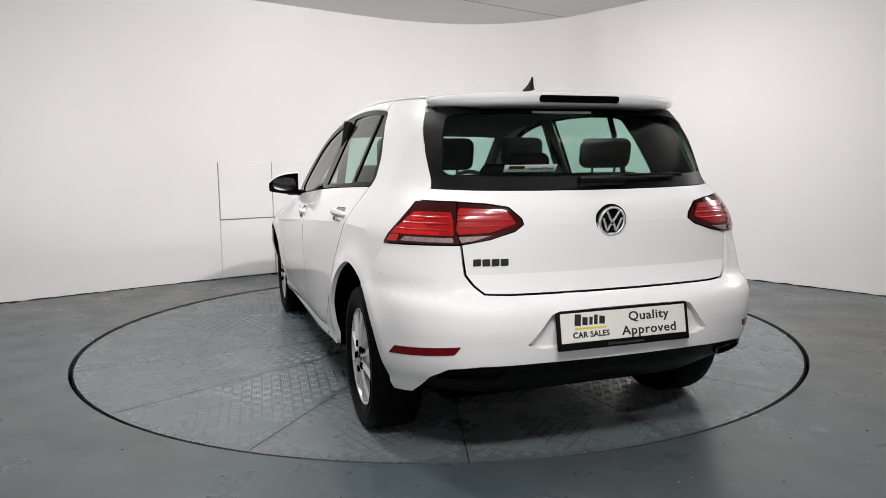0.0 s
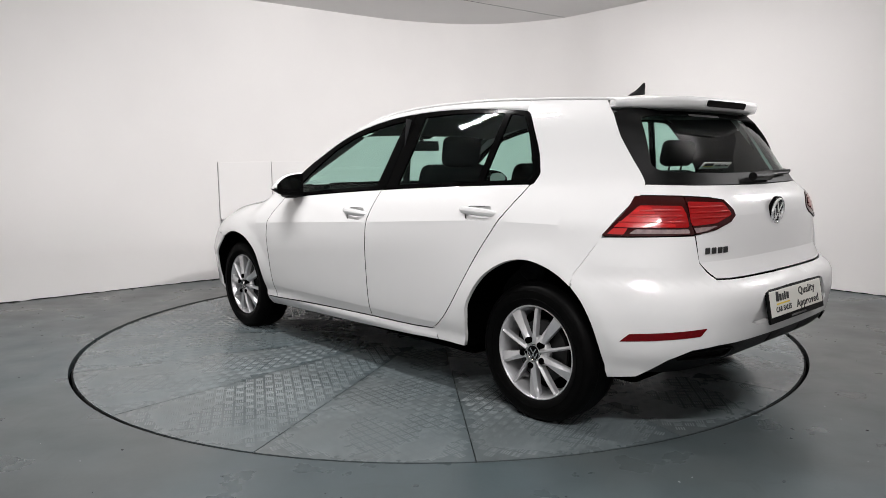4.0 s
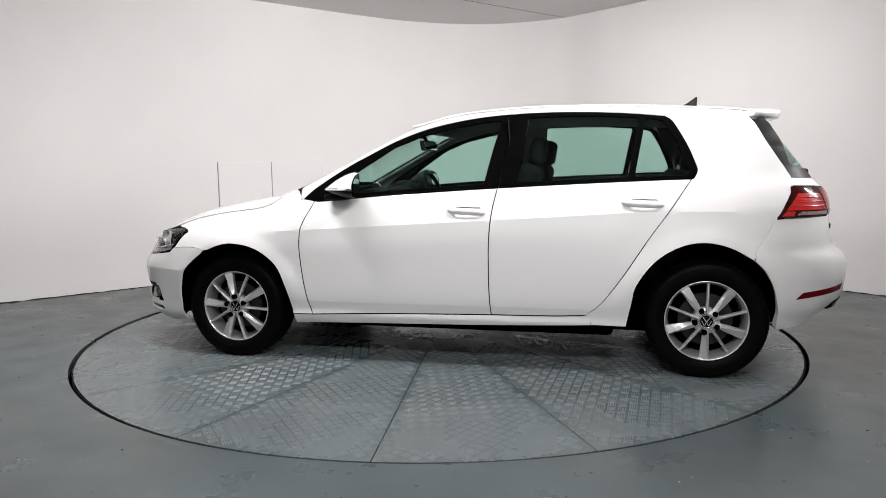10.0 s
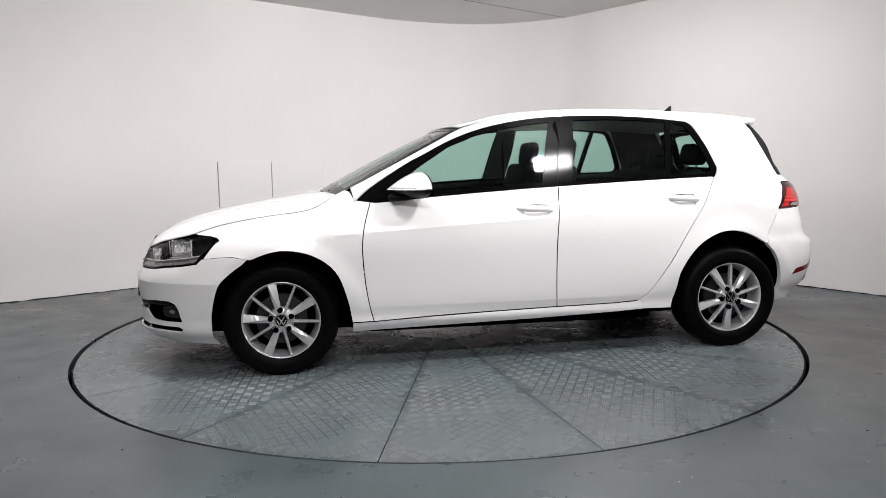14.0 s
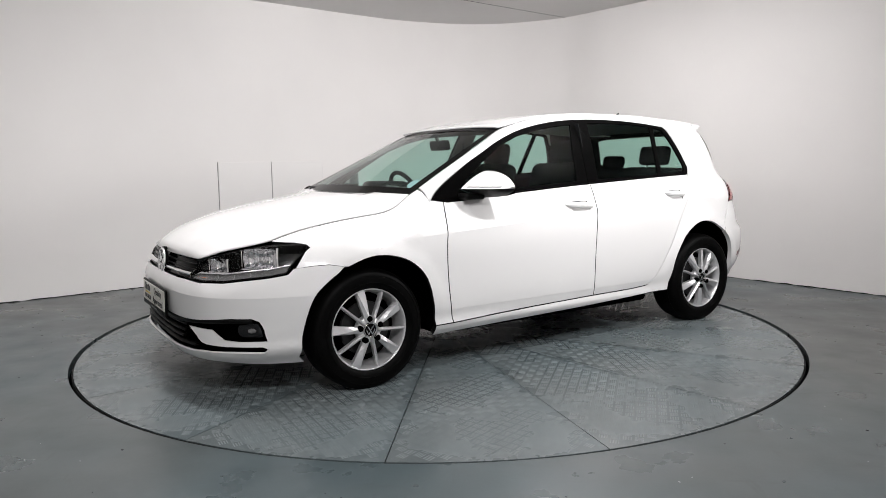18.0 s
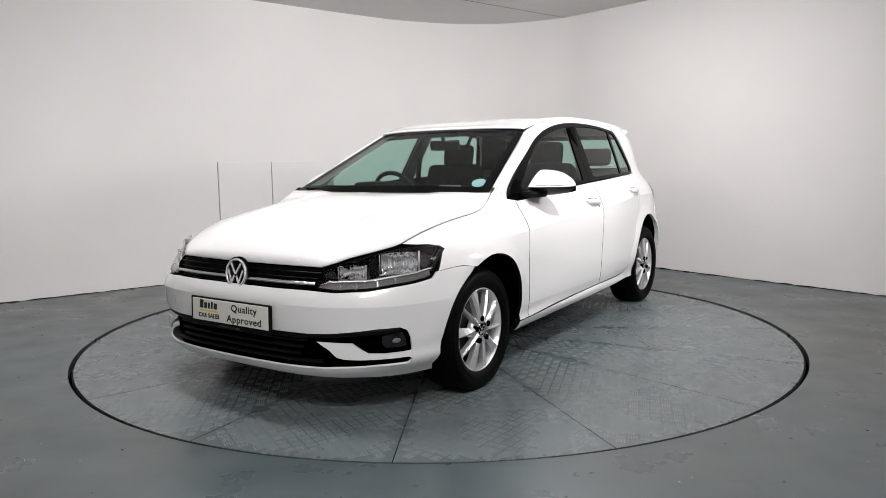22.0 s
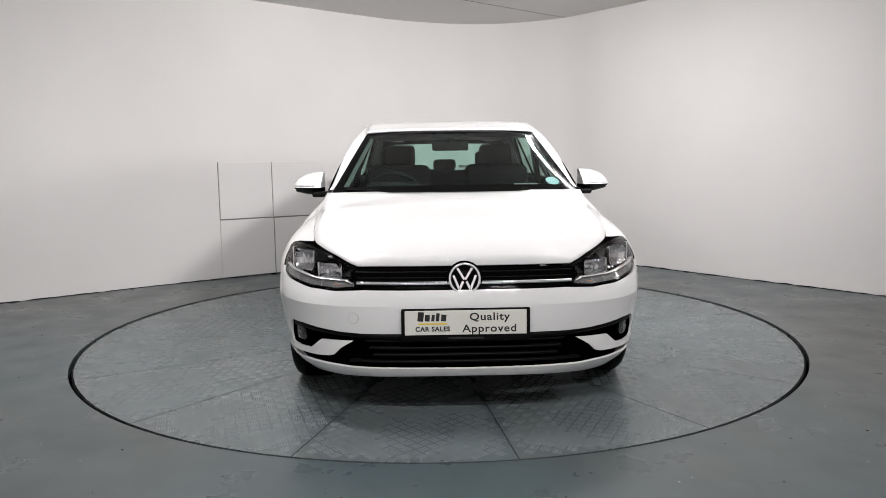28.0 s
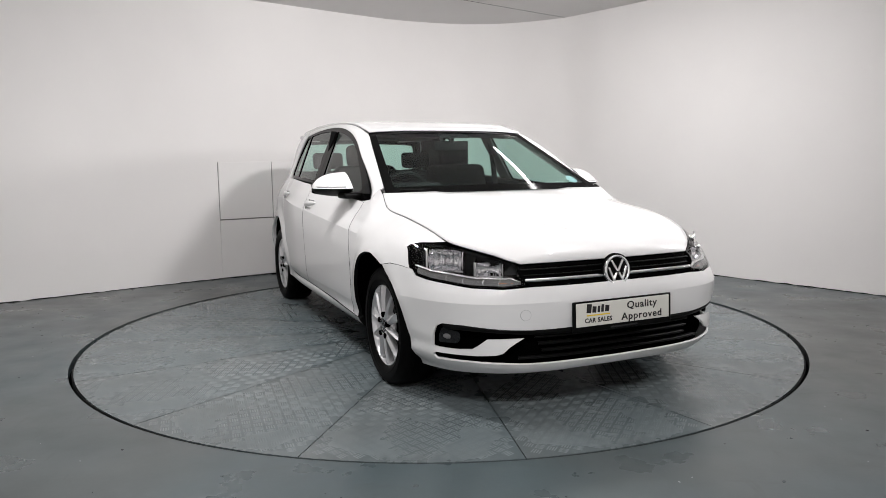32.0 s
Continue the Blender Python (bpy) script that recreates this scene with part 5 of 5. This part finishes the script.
def seat(x, y, w, lean, parent, head=1.17):
    st_ = part("seat", box(.50, w, .16, (x + .20, y, .52), .05, 3, (0, -8, 0)), CLOTH, parent, "dark cloth seat", True)
    part("backrest", box(.13, w, .62, (x - .12, y, .80), .055, 4, (0, -lean, 0)), CLOTH, st_, "dark cloth backrest", True)
    part("headrest", box(.09, .25, .165, (x - .235, y, head), .04, 4, (0, -lean * .6, 0)), CLOTH, st_, "dark headrest", True)
    for d in (-.06, .06):
        part("headrest_post", tube((x - .205, y + d, 1.02), (x - .235, y + d, head - .05), .006), CHROME, st_, "chrome post")


seat(-.18, .37, .48, 16, car)
seat(-.18, -.37, .48, 16, car)
bench = part("rear_bench", box(.50, 1.24, .16, (-.86, 0, .54), .05, 3), CLOTH, car, "dark cloth rear bench", True)
part("backrest", box(.14, 1.26, .52, (-1.18, 0, .80), .05, 3, (0, -18, 0)), CLOTH, bench, "dark cloth backrest", True)
for y, h in ((.40, 1.145), (-.40, 1.145), (0, 1.10)):
    part("headrest", box(.075, .26 if y else .20, .14 if y else .10, (-1.275, y, h), .035, 3, (0, -12, 0)), CLOTH, bench, "dark headrest", True)
    for d in (-.06, .06):
        part("headrest_post", tube((-1.25, y + d, 1.02), (-1.27, y + d, h - .04), .006), CHROME, bench, "chrome post")
# dashboard, wheel, mirror, lining
dash = part("dashboard", box(.50, 1.34, .28, (.72, 0, .80), .08, 4, (0, 8, 0)), TRIM, car, "dark grey dashboard", True)
part("instrument_hood", box(.20, .36, .10, (.55, -.37, .945), .04, 3), TRIM, dash, "", True)
vs, fs = [], []
for k in range(36):
    a = 2 * math.pi * k / 36
    for q in range(8):
        b = 2 * math.pi * q / 8
        r = .178 + .015 * math.cos(b)
        vs.append((.015 * math.sin(b), r * math.cos(a), r * math.sin(a)))
for k in range(36):
    for q in range(8):
        fs.append((k * 8 + q, k * 8 + (q + 1) % 8, ((k + 1) % 36) * 8 + (q + 1) % 8, ((k + 1) % 36) * 8 + q))
sw = from_data("steering_wheel", vs, fs, TRIM, car, "black steering wheel")
sw.matrix_basis = pose(.38, -.37, .888, 0, 24, 0)
bm = box(.03, .12, .10, (.01, 0, -.01), .02, 3)
box(.02, .33, .035, (.01, 0, 0), .008, 2, bm=bm)
box(.02, .04, .16, (.01, 0, -.09), .008, 2, bm=bm)
part("wheel_boss", bm, TRIM, sw, "", True)
rm = part("rear_view_mirror", box(.03, .24, .065, (.34, 0, 1.225), .012, 3, (0, 10, -6)), TRIM, car, "black rear view mirror", True)
part("mirror_glass", box(.002, .225, .052, (.323, .002, 1.223), .0005, 1, (0, 10, -6)), CHROME, rm)
part("mirror_stem", tube((.345, 0, 1.24), (.372, 0, 1.292), .012), TRIM, rm)
rows = []
for x in np.linspace(.24, -1.45, 24):
    rows.append([Vector((x, (rail_half(x) - .02) * u, roof_line(x) - .05 + (roof_rail(x) - roof_line(x)) * abs(u) ** 2.8)) for u in np.linspace(-1, 1, 17)])
loft("headlining", rows, LINING, car, "pale grey cloth headlining")
for s in (1, -1):
    # door cards and pillar trims
    card = [(.86, .30), (.86, .90), (.64, .905), (.21, .942), (-.24, .968), (-.72, .990), (-1.22, 1.004), (-1.45, 1.0), (-1.45, .72), (-1.30, .72), (-1.06, .67), (-.92, .52), (-.82, .36), (-.6, .30)]
    panel("door_card", card, flank_at(s, -.065), TRIM, car, .09, 0, label="dark door lining", out=(0, -s, 0))
    top = [(x, belt_z(x) + .004) for x in np.linspace(.84, -1.22, 20)]
    loft("door_capping", [[Vector((x, s * (half(x, z) + o), z + dz)) for x, z in top] for o, dz in ((-.012, 0), (-.07, .002), (-.08, -.03))], TRIM, car, "", flip=(s < 0))
    panel("pillar_trim", [(-.165, .985), (-.33, .990), (-.385, 1.355), (-.245, 1.345)], flank_at(s, -.030), LINING, car, .05, .01, label="pale pillar trim", out=(0, -s, 0))
    panel("pillar_trim", [(-1.225, 1.0), (-1.265, 1.06), (-1.12, 1.345), (-1.46, 1.345), (-1.70, 1.02), (-1.66, .70), (-1.3, .70)], flank_at(s, -.035), TRIM, car, .06, 0, label="dark rear pillar trim", out=(0, -s, 0))
    rows = [[Vector((p.x - .015, p.y * (1 + k * .03) , p.z - .02 * (1 - k) - .01)) for p in [screen_at(s * u, v) for v in np.linspace(.03, .97, 12)]] for u, k in ((.91, 0), (1.0, 1))]
    loft("pillar_trim", rows, LINING, car, "pale screen pillar trim", flip=(s > 0))
    # seat belts
    part("seat_belt", box(.004, .045, .50, (-.30, s * .665, 1.10), .001, 1, (s * 10, 6, 0)), TRIM, car)
part("parcel_shelf", box(.42, 1.14, .02, (-1.50, 0, 1.0), .006), TRIM, car, "dark parcel shelf")
part("scuttle", box(.16, 1.18, .02, (1.00, 0, .930), .006, 2, (0, 12, 0)), BLACK, car, "black scuttle panel")
bm = tube((1.03, .42, .957), (.985, -.12, .962), .007, .006)
tube((1.035, -.18, .957), (.995, -.62, .965), .007, .006, bm=bm)
part("wiper_pair", bm, BLACK, car, "black wiper arms")
# discs in the corner of the windscreen
p = screen_at(.86, .17, .010)
nrm = Vector((.52, .12, .84)).normalized()
t1 = nrm.cross(Vector((0, 1, 0))).normalized()
t2 = nrm.cross(t1)
from_data("paper_disc", [p + t1 * .040 * math.cos(a) + t2 * .040 * math.sin(a) for a in [2 * math.pi * q / 24 for q in range(24)]], [tuple(range(24))], BLUE, car, "pale blue paper disc", False)
part("sticker_bar", box(.002, .14, .012, tuple(screen_at(.62, .14, .02)), .0005, 1, (0, 35, 0)), PALE, car, "plain grey lettering bar")


# ---- turning of turntable and car ----


def motions():
    rows_t, rows_c = [], []
    for k in range(33):
        h = 108.363 + 5.80 * k
        rows_t.append((k, pose(0, 0, DECK, 0, 0, h)))
        rows_c.append((k, pose(0, 0, 0, 0, 0, h) @ pose(CAR_X, CAR_Y, 0)))
    walk(turntable, rows_t)
    walk(car, rows_c)


motions()
